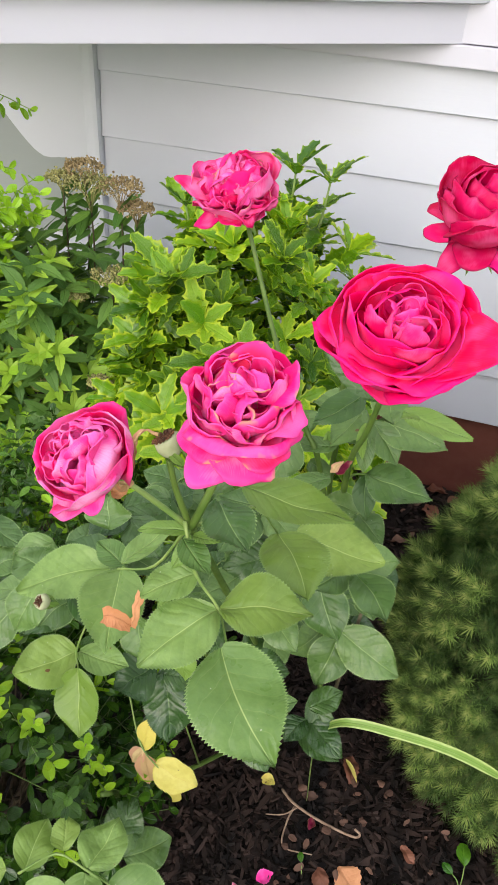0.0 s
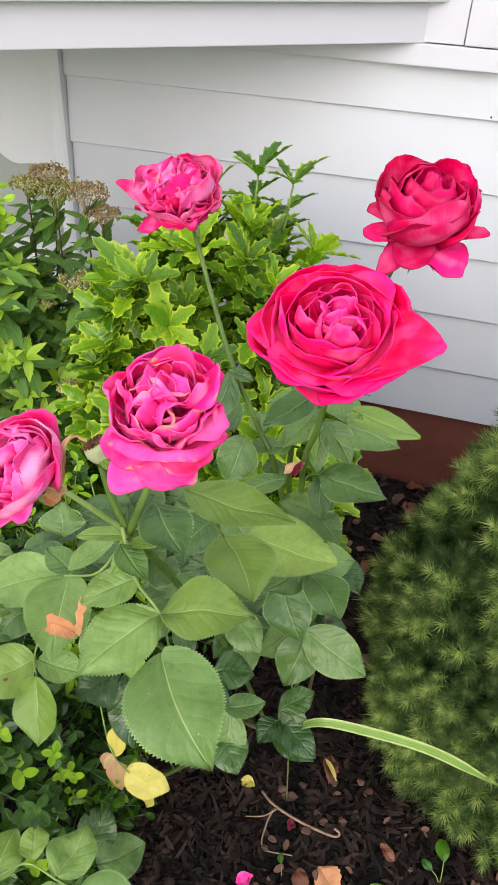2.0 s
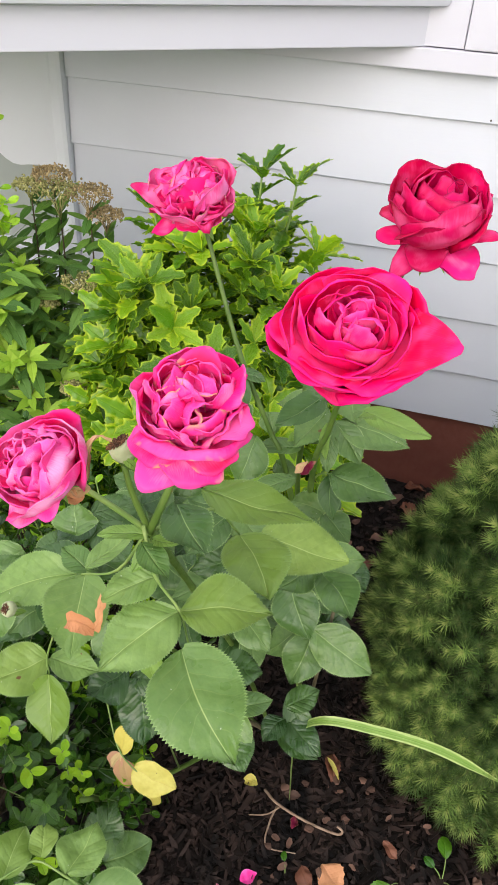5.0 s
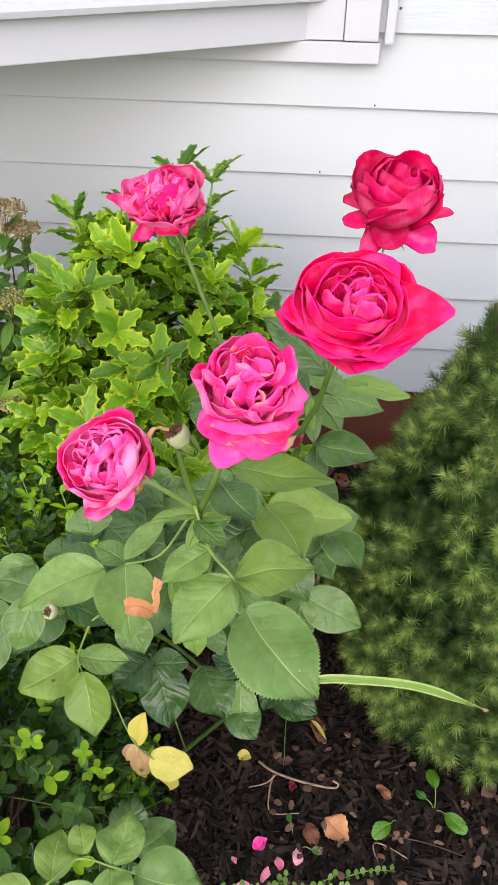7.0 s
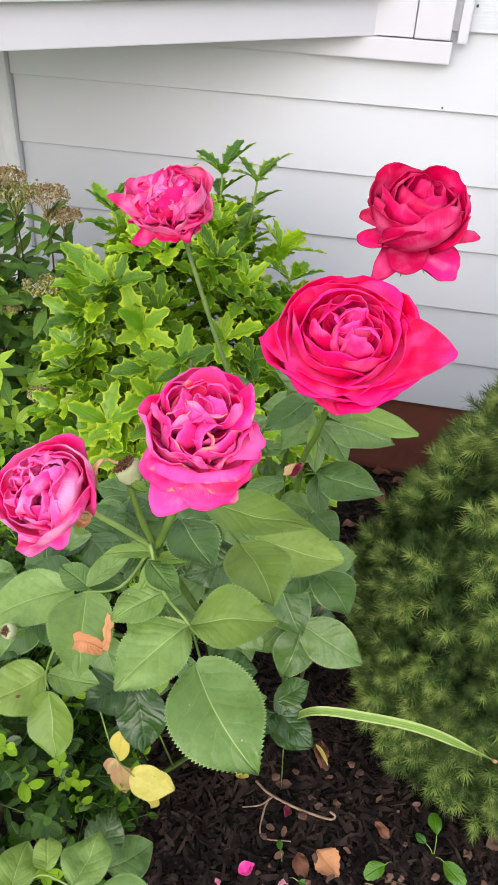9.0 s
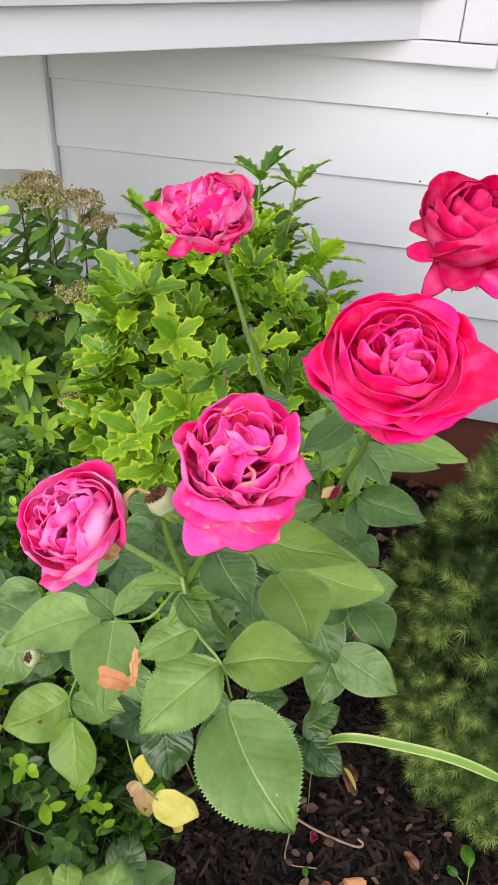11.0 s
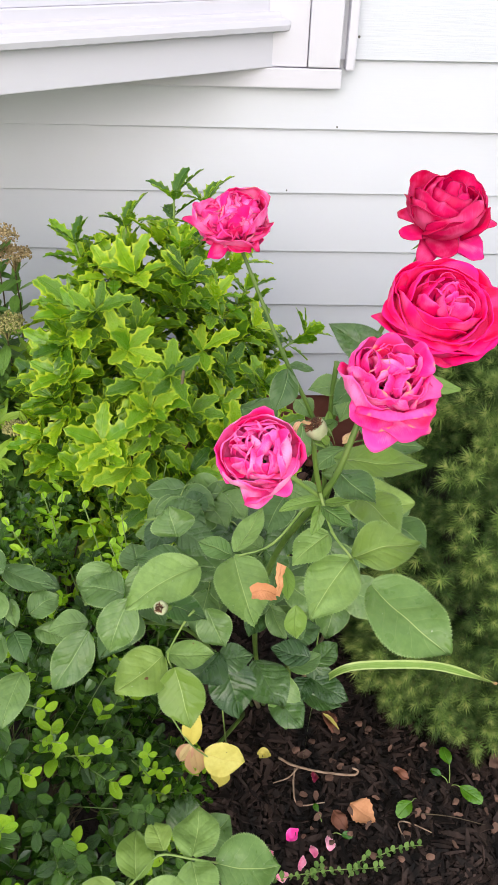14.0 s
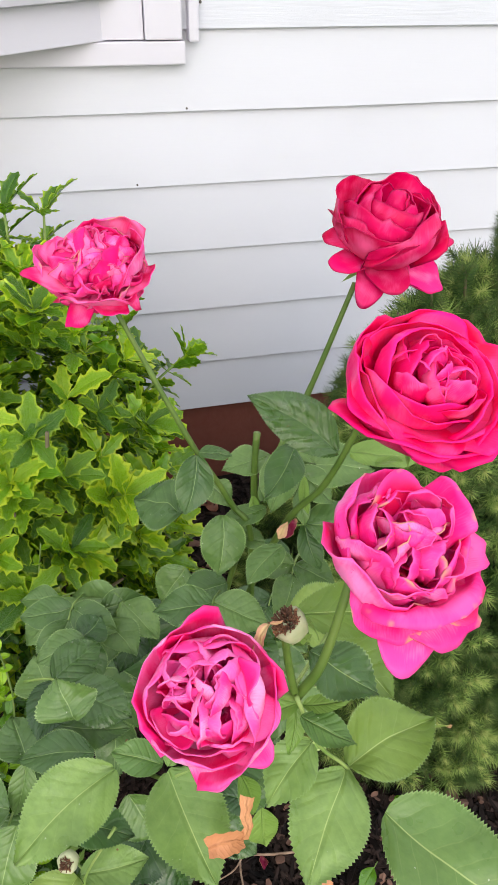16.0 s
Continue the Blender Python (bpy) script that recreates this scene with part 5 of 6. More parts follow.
litter("dry_leaf", -0.085, 0.765, 0.028, 0.016, 0.2, BARKBIT, 38, "small brown leaf lying on the mulch", "leaf", 0.5)
litter("dry_leaf", 0.013, 1.697, 0.060, 0.048, 0.0, CRISP_BROWN, 80, "curled dry brown leaf on mulch near the foundation", "leaf", 0.7, "dry leaves near the foundation", tilt=-0.3)
litter("dry_leaf", -0.008, 1.605, 0.048, 0.034, 1.1, BARKBIT, 81, "curled dry brown leaf on mulch near the foundation", "leaf", 0.7, "dry leaves near the foundation", tilt=-0.3)
litter("dry_leaf", 0.050, 1.579, 0.055, 0.041, 2.2, CRISP_BROWN, 82, "curled dry brown leaf on mulch near the foundation", "leaf", 0.7, "dry leaves near the foundation", tilt=-0.3)
litter("dry_leaf", -0.004, 1.474, 0.043, 0.031, 3.3, BARKBIT, 83, "curled dry brown leaf on mulch near the foundation", "leaf", 0.7, "dry leaves near the foundation", tilt=-0.3)
litter("dry_leaf", -0.029, 1.384, 0.048, 0.036, 4.4, CRISP_BROWN, 84, "curled dry brown leaf on mulch near the foundation", "leaf", 0.7, "dry leaves near the foundation", tilt=-0.3)
litter("dry_leaf", 0.025, 1.516, 0.041, 0.029, 5.5, BARKBIT, 85, "curled dry brown leaf on mulch near the foundation", "leaf", 0.7, "dry leaves near the foundation", tilt=-0.3)
litter("dry_leaf", 0.073, 1.669, 0.043, 0.031, 6.6, CRISP_BROWN, 86, "curled dry brown leaf on mulch near the foundation", "leaf", 0.7, "dry leaves near the foundation", tilt=-0.3)
litter("yellow_leaf", -0.160, 0.772, 0.026, 0.020, -0.2, YELLOWED, 39, "small bright yellow leaf on dark mulch", "leaf", 0.3)
litter("yellow_straw", -0.028, 0.852, 0.044, 0.008, -0.9, YELLOWED, 40, "short yellow straw lying on dark mulch", "straw", 0.1, lift=0.022)
litter("fallen_petal", -0.118, 0.606, 0.029, 0.020, 0.6, SOFT, 42, "fallen pink rose petal on mulch", "petal", 0.5, "fallen petals")
litter("fallen_petal", -0.048, 0.589, 0.026, 0.018, 1.4, FALLEN, 44, "fallen faded pink rose petal on mulch", "petal", 0.8, "fallen petals", tilt=0.5)
litter("fallen_petal", -0.070, 0.578, 0.022, 0.015, 1.9, FALLEN, 45, "fallen faded pink rose petal on mulch", "petal", 0.8, "fallen petals", tilt=0.5)
litter("fallen_petal", -0.100, 0.558, 0.026, 0.014, 1.1, FALLEN, 46, "fallen faded pink rose petal on mulch", "petal", 0.8, "fallen petals", tilt=0.5)
litter("fallen_petal", -0.140, 0.545, 0.024, 0.016, 0.3, FALLEN, 47, "fallen faded pink rose petal on mulch", "petal", 0.8, "fallen petals", tilt=0.5)
litter("fallen_petal", -0.142, 0.579, 0.014, 0.009, 2.2, FALLEN, 48, "fallen faded pink rose petal on mulch", "petal", 0.8, "fallen petals", tilt=0.5)
litter("fallen_petal", -0.060, 0.711, 0.023, 0.015, 1.5, MAROON, 48, "shrivelled maroon rose petal on mulch", "petal", 0.7, "fallen petals")


def seedling(x, y, leaves, label, size=0.034):
    ob = thing("weed_seedling", on_ground(x, y, 0.0), label, "weed")
    r = random.Random(int(1000 * abs(x)))
    for turn, rise, s in leaves:
        a = on_ground(x, y, 0.002)
        d = Vector((math.cos(turn), math.sin(turn), 0))
        e = a + d * 0.018 + Vector((0, 0, rise))
        tube("stalk", [a, a.lerp(e, 0.5) + Vector((0, 0, 0.006)), e], 0.0009, 0.0008, STALK, ob, 6, 3)
        shape = leaf_shape(size * s, size * s * 0.66, 12, 3, 0.05, 0.2, 0.25, 0.05, r.randrange(999), "round")
        placed("leaf", mesh_of("leaf", *shape), BOX_MID, ob, frame_of(e, d + Vector((0, 0, 0.25)), (0, -0.3, 1)))
    return ob


seedling(0.188, 0.706, [(5.5, 0.02, 1.25), (1.7, 0.04, 1.0), (2.6, 0.02, 0.6)], "green weed seedling with toothed leaves in the mulch")
seedling(0.122, 0.682, [(3.9, 0.012, 1.15)], "small green weed seedling in the mulch")
seedling(-0.052, 0.640, [(1.9, 0.012, 0.45)], "tiny green seedling sprouting through mulch")
seedling(-0.040, 0.622, [(6.0, 0.010, 0.55)], "tiny pale seedling bent over the mulch")
creeper = thing("creeping_sedum", on_ground(0.0, 0.56, 0.0), "trailing small-leaved green groundcover stems on mulch", "groundcover")
rng = random.Random(66)
CT = [leaf_shape(1.0, 0.72, 6, 2, 0, 0.35, -0.15 + 0.1 * k, 0.0, 700 + k, "round") for k in range(3)]
cre = []
for x0, y0, x1, y1, n_ in ((-0.165, 0.541, 0.043, 0.560, 15), (0.030, 0.578, 0.112, 0.596, 7), (-0.115, 0.516, -0.055, 0.575, 6), (-0.02, 0.548, 0.020, 0.580, 5)):
    a, b = on_ground(x0, y0, 0.010), on_ground(x1, y1, 0.014)
    tube("stem", [a, a.lerp(b, 0.5) + Vector((0, 0.004, 0.004)), b], 0.0009, 0.0006, STALK, creeper, 5, 4)
    for k in range(n_):
        p = a.lerp(b, (k + 0.5 + rng.uniform(-0.2, 0.2)) / n_) + Vector((0, 0, 0.002))
        for sg in (-1, 1):
            way = (b - a).normalized() * rng.uniform(-0.5, 0.7) + Vector((0, sg, rng.uniform(0.2, 1.4)))
            cre.append((rng.randrange(3), frame_of(p, way, (0, -0.4, 1)) @ Matrix.Scale(rng.uniform(0.007, 0.013), 4)))
foliage(creeper, "leaf", "leaves", CT, cre, SEDUM, (0, 0.5, 0.1), 150)


# ---- shrubs behind and beside the rose ----
def whorl_poses(rng, at, axis, count, length, open_deg, kinds, jitter=12):
    """Leaves of one shoot tip, spread round its axis."""
    out = []
    ax = Vector(axis).normalized()
    x = ax.cross(Vector((0.2, 0.1, 1))).normalized() if abs(ax.z) < 0.97 else Vector((1, 0, 0))
    y = ax.cross(x)
    for k in range(count):
        a = 2 * math.pi * k / count + rng.uniform(-0.3, 0.3)
        o = radians(open_deg * (0.55 + 0.75 * (k / max(1, count - 1))) + rng.uniform(-jitter, jitter))
        side = math.cos(a) * x + math.sin(a) * y
        d = math.cos(o) * ax + math.sin(o) * side
        nrm = math.sin(o) * ax - math.cos(o) * side
        s = length * rng.uniform(0.75, 1.15)
        m = frame_of(Vector(at) - ax * rng.uniform(0, 0.012), d, nrm) @ Matrix.Scale(s, 4)
        out.append((rng.randrange(*kinds), m))
    return out


def shell_points(rng, count, mid, radii, facing, keep=-0.15):
    """Points over the outside of a rounded bush, on the sides that face the given way or up."""
    out = []
    f = Vector(facing).normalized()
    while len(out) < count:
        d = Vector((rng.gauss(0, 1), rng.gauss(0, 1), rng.gauss(0, 1))).normalized()
        if max(d.dot(f), d.z) < keep or d.z < -0.75:
            continue
        k = rng.uniform(0.72, 1.02) + 0.08 * noise.noise(d * 3)
        p = Vector(mid) + Vector((d.x * radii[0], d.y * radii[1], d.z * radii[2])) * k
        if p.z < 0.08:
            continue
        out.append((p, Vector((d.x / radii[0], d.y / radii[1], d.z / radii[2])).normalized(), k))
    return out


def core(parent, mid, radii, name="inner_tangle"):
    """The dark tangle of twigs inside a bush: many short crossing sticks."""
    r = random.Random(len(name) + int(abs(mid[0]) * 1000))
    sticks = []
    base = Vector((mid[0], mid[1], 0.03))
    for _ in range(90):
        d = Vector((r.gauss(0, 1), r.gauss(0, 1), r.gauss(0.2, 1))).normalized()
        e = Vector(mid) + Vector((d.x * radii[0], d.y * radii[1], d.z * radii[2])) * r.uniform(0.45, 0.72)
        e.z = max(0.05, e.z)
        sticks.append((base.lerp(e, r.uniform(0.1, 0.5)), e))
    v, f, b = [], [], 0
    for a, e in sticks:
        tv, tf = tube_data([a, a.lerp(e, 0.5) + Vector((r.gauss(0, 0.02), r.gauss(0, 0.02), 0.01)), e], 0.0035, 0.0012, 4, 2)
        v += tv
        f += [tuple(i + b for i in q) for q in tf]
        b += len(tv)
    return tagged(placed(name, mesh_of(name, v, f), BROWNTWIG, parent), kind="stuff")


# holly: spiny variegated leaves in rosettes
rng = random.Random(21)
holly = thing("holly_bush", (-0.36, 1.18, 0.05), "variegated holly bush with spiny yellow-edged green leaves", "shrub")
HT = [leaf_shape(1.0, 0.44, 32, 2, 0, 0.52, 0.04 + 0.05 * k, 0.02, 300 + k, "holly", 4) for k in range(5)]
core(holly, (-0.36, 1.18, 0.46), (0.26, 0.23, 0.40))
pts = shell_points(rng, 300, (-0.345, 1.18, 0.48), (0.245, 0.24, 0.42), (0.15, -1, 0.35), -0.1)
green, bright = [], []
for p, nrm, k in pts:
    ax = (nrm + Vector((rng.gauss(0, 0.3), -0.1 + rng.gauss(0, 0.3), 0.8))).normalized()
    tip = whorl_poses(rng, p, ax, rng.choice((4, 5, 5, 6)), 0.066 if k > 0.85 else 0.056, 52, (0, 5), 20)
    (bright if rng.random() < 0.5 and k > 0.84 else green).extend(tip)
    if k > 0.8:
        a = p - ax * 0.028
        green.extend(whorl_poses(rng, a, ax, 4, 0.052, 86, (0, 5), 22))
for p, nrm, k in shell_points(rng, 120, (-0.345, 1.19, 0.46), (0.165, 0.16, 0.34), (0.15, -1, 0.35), -0.2):
    green.extend(whorl_poses(rng, p, nrm + Vector((0, 0, 0.5)), 5, 0.056, 70, (0, 5), 25))
for top, foot in (((-0.311, 1.25, 0.955), (-0.33, 1.23, 0.78)), ((-0.478, 1.20, 0.89), (-0.46, 1.2, 0.72)), ((-0.26, 1.28, 0.935), (-0.29, 1.25, 0.76)), ((-0.065, 1.25, 0.70), (-0.20, 1.22, 0.60)), ((-0.40, 1.26, 0.90), (-0.39, 1.23, 0.75)), ((-0.185, 1.22, 0.80), (-0.25, 1.2, 0.66))):
    top, foot = Vector(top), Vector(foot)
    tube("shoot", [foot, foot.lerp(top, 0.5) + Vector((0.006, 0, 0.008)), top], 0.003, 0.0018, STALK, holly, 6, 4)
    ax = (top - foot).normalized()
    green.extend(whorl_poses(rng, top, ax, 5, 0.062, 52, (0, 5)))
    for q in (0.2, 0.42, 0.62, 0.8):
        green.extend(whorl_poses(rng, top.lerp(foot, q), ax, 4, 0.066, 72, (0, 5)))
for k in range(14):
    a = 2.4 * k
    e = Vector((-0.36 + 0.17 * math.cos(a), 1.14 + 0.15 * math.sin(a) - 0.03, 0.40 + 0.4 * rng.random()))
    tube("branch", [(-0.36, 1.2, 0.05), Vector((-0.36, 1.2, 0.05)).lerp(e, 0.55) + Vector((0, 0, 0.04)), e], 0.006, 0.0025, CANE_OLD, holly, 6, 3)
foliage(holly, "leaf", "leaves", HT, green, HOLLY, (-0.2, 0.6, 0.9), 260)
foliage(holly, "leaf", "bright_leaves", HT, bright, HOLLY_NEW, (-0.2, 0.6, 0.9), 40)

# boxwood: small round glossy leaves in pairs along shoots
rng = random.Random(33)
BT = [leaf_shape(1.0, 0.60, 8, 2, 0, 0.55, -0.22 + 0.16 * k, 0.0, 400 + k, "round") for k in range(4)]


def sprig(rng, a, b, size, pairs, out, tipout, tips=2, woody=None):
    """Opposite leaves along a shoot from a to b; the last pairs go to tipout."""
    a, b = Vector(a), Vector(b)
    d = (b - a).normalized()
    x = d.cross(Vector((rng.gauss(0, 0.3), rng.gauss(0, 0.3), 1))).normalized()
    y = d.cross(x)
    for k in range(pairs):
        t = (k + 0.6) / pairs
        p = a.lerp(b, t)
        turn_ = (k % 2) * 1.57 + rng.uniform(-0.4, 0.4)
        s = math.cos(turn_) * x + math.sin(turn_) * y
        for sg in (-1, 1):
            ld = (d * rng.uniform(0.35, 0.8) + s * sg).normalized()
            m = frame_of(p, ld, d + Vector((0, 0, 0.4))) @ Matrix.Scale(size * rng.uniform(0.75, 1.15) * (1 if t < 0.85 else 0.8), 4)
            (tipout if k >= pairs - tips else out).append((rng.randrange(4), m))


def bush_of_sprigs(name, mid, radii, count, facing, size, reach, parent, new_share, material, newer, near, seed, droop=0.4):
    rng = random.Random(seed)
    dark, fresh, stems = [], [], []
    for p, nrm, k in shell_points(rng, count, mid, radii, facing, -0.1):
        d = (nrm + Vector((rng.gauss(0, 0.35), rng.gauss(0, 0.35), droop + rng.gauss(0, 0.3)))).normalized()
        a = p - d * reach * rng.uniform(0.5, 0.8)
        b = p + d * reach * rng.uniform(0.3, 0.6)
        lively = rng.random() < new_share and k > 0.85
        sprig(rng, a, b, size, rng.randint(4, 7), dark, fresh if lively else dark, 2)
        stems.append((a - d * reach * 0.4, b))
    v, f, base = [], [], 0
    for a, b in stems:
        tv, tf = tube_data([a, a.lerp(b, 0.5) + Vector((0, 0, 0.003)), b], 0.0008, 0.0005, 4, 2)
        v += tv
        f += [tuple(i + base for i in q) for q in tf]
        base += len(tv)
    tagged(placed("shoot_mass", mesh_of("shoot_mass", v, f), CANE, parent), kind="stuff")
    foliage(parent, "leaf", "leaves", BT, dark, material, near, 240)
    if fresh:
        foliage(parent, "leaf", "new_leaves", BT, fresh, newer, near, 50)


boxwood = thing("boxwood", (-0.55, 0.55, 0.05), "low boxwood shrub with dark glossy leaves and lime new tips", "shrub")
core(boxwood, (-0.55, 0.55, 0.30), (0.24, 0.24, 0.24))
bush_of_sprigs("boxwood", (-0.57, 0.56, 0.28), (0.30, 0.28, 0.29), 600, (0.3, -1, 0.6), 0.024, 0.075, boxwood, 0.42, BOX, BOX_NEW, (-0.25, 0.4, 0.6), 35, 0.2)
# lime tips along the side towards the rose
rng = random.Random(44)
lime, lime_low = [], []
for x, y, z in ((-0.428, 0.50, 0.589), (-0.412, 0.48, 0.557), (-0.363, 0.48, 0.55), (-0.316, 0.50, 0.50), (-0.32, 0.51, 0.434), (-0.30, 0.51, 0.445), (-0.302, 0.51, 0.392), (-0.446, 0.46, 0.525), (-0.326, 0.50, 0.371), (-0.385, 0.50, 0.50)):
    b_ = Vector((x, y, z))
    a_ = b_ + Vector((rng.uniform(-0.07, -0.02), rng.uniform(0.02, 0.06), rng.uniform(-0.07, -0.04)))
    tube("shoot", [a_, a_.lerp(b_, 0.5) + Vector((0, 0, 0.004)), b_], 0.0013, 0.0008, STALK, boxwood, 6, 3)
    sprig(rng, a_, b_, 0.0185, 5, lime_low, lime, 2)
foliage(boxwood, "leaf", "lime_leaves", BT, lime, BOX_NEW, (-0.25, 0.4, 0.6), 60)
joined("low_leaves", BT, lime_low, BOX, boxwood)
boxwood_b = thing("boxwood", (-0.56, 0.92, 0.05), "boxwood shrub with upright light green shoots", "shrub")
core(boxwood_b, (-0.56, 0.92, 0.30), (0.24, 0.20, 0.22))
bush_of_sprigs("boxwood", (-0.56, 0.92, 0.30), (0.28, 0.20, 0.27), 300, (0.4, -1, 0.6), 0.021, 0.08, boxwood_b, 0.12, BOX, BOX_MID, (-0.3, 0.6, 0.7), 37, 0.8)
ups, upnew = [], []
for k in range(30):
    a = Vector((-0.72 + 0.014 * k + rng.uniform(-0.03, 0.03), 0.86 + rng.uniform(-0.06, 0.10), 0.36 + rng.uniform(-0.05, 0.04)))
    b = a + Vector((rng.uniform(-0.03, 0.08), rng.uniform(-0.05, 0.04), rng.uniform(0.12, 0.24)))
    tube("shoot", [a, a.lerp(b, 0.5) + Vector((0.01, 0, 0)), b], 0.0016, 0.0009, STALK, boxwood_b, 6, 3)
    sprig(rng, a, b, 0.021, 8, ups, upnew, 5)
foliage(boxwood_b, "leaf", "shoot_leaves", BT, upnew, BOX_NEW, (-0.3, 0.6, 0.7), 0)
joined("stem_leaves", BT, ups, BOX_MID, boxwood_b)

# spirea with faded flat flower heads
rng = random.Random(51)
spirea = thing("spirea_bush", (-0.80, 1.22, 0.05), "spirea shrub with narrow leaves and faded brown-green flower heads", "shrub")
core(spirea, (-0.80, 1.2, 0.42), (0.28, 0.18, 0.32))
ST = [leaf_shape(1.0, 0.34, 12, 2, 0.04, 0.25, 0.10 + 0.06 * k, 0.03, 500 + k, "lance") for k in range(4)]
old, young = [], []
for p, nrm, k in shell_points(rng, 330, (-0.80, 1.2, 0.42), (0.30, 0.20, 0.38), (0.5, -1, 0.4), -0.1):
    ax = (nrm + Vector((0, -0.1, 0.9))).normalized()
    fresh = rng.random() < 0.72
    (young if fresh else old).extend(whorl_poses(rng, p, ax, 6, 0.046 if fresh else 0.060, 58 if fresh else 76, (0, 4)))
    old.extend(whorl_poses(rng, p - ax * 0.035, ax, 5, 0.062, 88, (0, 4)))


def flower_head(at, r, material, seed):
    """A flat, domed cluster of tiny spent florets on forked stalks."""
    q = random.Random(seed)
    bead = bmesh.new()
    bmesh.ops.create_icosphere(bead, subdivisions=1, radius=1)
    tv, tf = [v.co[:] for v in bead.verts], [tuple(v.index for v in f.verts) for f in bead.faces]
    bead.free()
    v, f, b = [], [], 0
    for _ in range(420):
        a, d = q.uniform(0, 6.28), r * math.sqrt(q.random())
        p = Vector(at) + Vector((d * math.cos(a), d * math.sin(a) * 0.8, 0.30 * r * (1 - (d / r) ** 2) + q.gauss(0, 0.10 * r)))
        s = q.uniform(0.0012, 0.0026)
        v += [(p.x + x * s, p.y + y * s, p.z + z * s) for x, y, z in tv]
        f += [tuple(i + b for i in t) for t in tf]
        b += len(tv)
    for _ in range(14):
        a, d = q.uniform(0, 6.28), r * q.uniform(0.3, 0.9)
        e = Vector(at) + Vector((d * math.cos(a), d * math.sin(a) * 0.8, 0.1 * r))
        sv, sf = tube_data([Vector(at) - Vector((0, 0, 0.9 * r)), Vector(at).lerp(e, 0.4) - Vector((0, 0, 0.3 * r)), e], 0.0008, 0.0005, 4, 2)
        v += sv
        f += [tuple(i + b for i in t) for t in sf]
        b += len(sv)
    return placed("flower_head", mesh_of("flower_head", v, f), material, spirea)


for k, (x, y, z, r, mt) in enumerate(((-0.715, 1.30, 0.885, 0.026, SEEDBROWN), (-0.695, 1.28, 0.862, 0.036, SEEDHEAD), (-0.64, 1.29, 0.862, 0.030, SEEDBROWN), (-0.615, 1.30, 0.825, 0.024, SEEDBROWN), (-0.75, 1.28, 0.868, 0.022, SEEDHEAD), (-0.62, 1.20, 0.735, 0.026, SEEDHEAD), (-0.68, 1.17, 0.70, 0.018, SEEDHEAD), (-0.705, 1.10, 0.546, 0.026, SEEDHEAD), (-0.60, 1.10, 0.575, 0.018, SEEDHEAD))):
    r *= 1.5
    flower_head((x, y, z), r, mt, 60 + k)
    base_ = Vector((x - 0.03, y + 0.01, z - 0.30))
    tube("stem", [base_, base_.lerp(Vector((x, y, z)), 0.5) + Vector((0.01, 0, 0)), (x, y, z - 0.5 * r)], 0.0022, 0.0013, BROWNTWIG, spirea, 6, 4)
    for q in (0.12, 0.24, 0.38, 0.55, 0.75):
        old.extend(whorl_poses(rng, Vector((x, y, z)).lerp(base_, q), (0.05, -0.1, 1), 4, 0.058, 70, (0, 4)))
foliage(spirea, "leaf", "leaves", ST, old, SPIREA, (-0.5, 0.8, 0.9), 200)
foliage(spirea, "leaf", "new_leaves", ST, young, SPIREA_NEW, (-0.5, 0.8, 0.9), 90)

# light green privet-like shrub at the bed's end
rng = random.Random(71)
hedge = thing("green_shrub", (-0.93, 1.16, 0.05), "light green small-leaved shrub beside the spirea", "shrub")
core(hedge, (-0.91, 1.13, 0.42), (0.14, 0.16, 0.34))
bush_of_sprigs("green_shrub", (-0.91, 1.13, 0.50), (0.165, 0.16, 0.43), 230, (1, -0.8, 0.4), 0.026, 0.09, hedge, 0.8, SPIREA_NEW, BOX_NEW, (-0.8, 1.0, 0.8), 73, 0.6)
arch_a, arch_b = [], []
for x, z in ((-0.742, 0.926), (-0.719, 0.908), (-0.712, 0.885), (-0.741, 0.868), (-0.766, 0.812), (-0.725, 0.839), (-0.758, 0.888), (-0.775, 0.850), (-0.760, 0.770)):
    b = Vector((x, 1.12 + rng.uniform(-0.02, 0.05), z))
    a = b + Vector((rng.uniform(-0.14, -0.07), rng.uniform(0.0, 0.04), rng.uniform(-0.10, -0.02)))
    tube("shoot", [a, a.lerp(b, 0.5) + Vector((0, 0, 0.012)), b], 0.0014, 0.0008, STALK, hedge, 6, 3)
    sprig(rng, a, b, 0.024, 7, arch_a, arch_b, 7)
sprig(rng, (-0.99, 1.30, 0.985), (-0.805, 1.30, 0.970), 0.022, 9, arch_a, arch_b, 9)
tube("shoot", [(-1.02, 1.24, 0.72), (-1.01, 1.29, 0.95), (-0.90, 1.30, 0.992), (-0.805, 1.30, 0.970)], 0.0016, 0.0008, STALK, hedge, 6, 4)
foliage(hedge, "leaf", "shoot_leaves", BT, arch_b, BOX_NEW, (-0.9, 1.2, 0.9), 30)

# dwarf spruce: cone of short needle tufts
rng = random.Random(81)
spruce = thing("dwarf_spruce", (0.298, 1.035, 0.05), "dense dwarf spruce with short green needles", "conifer")


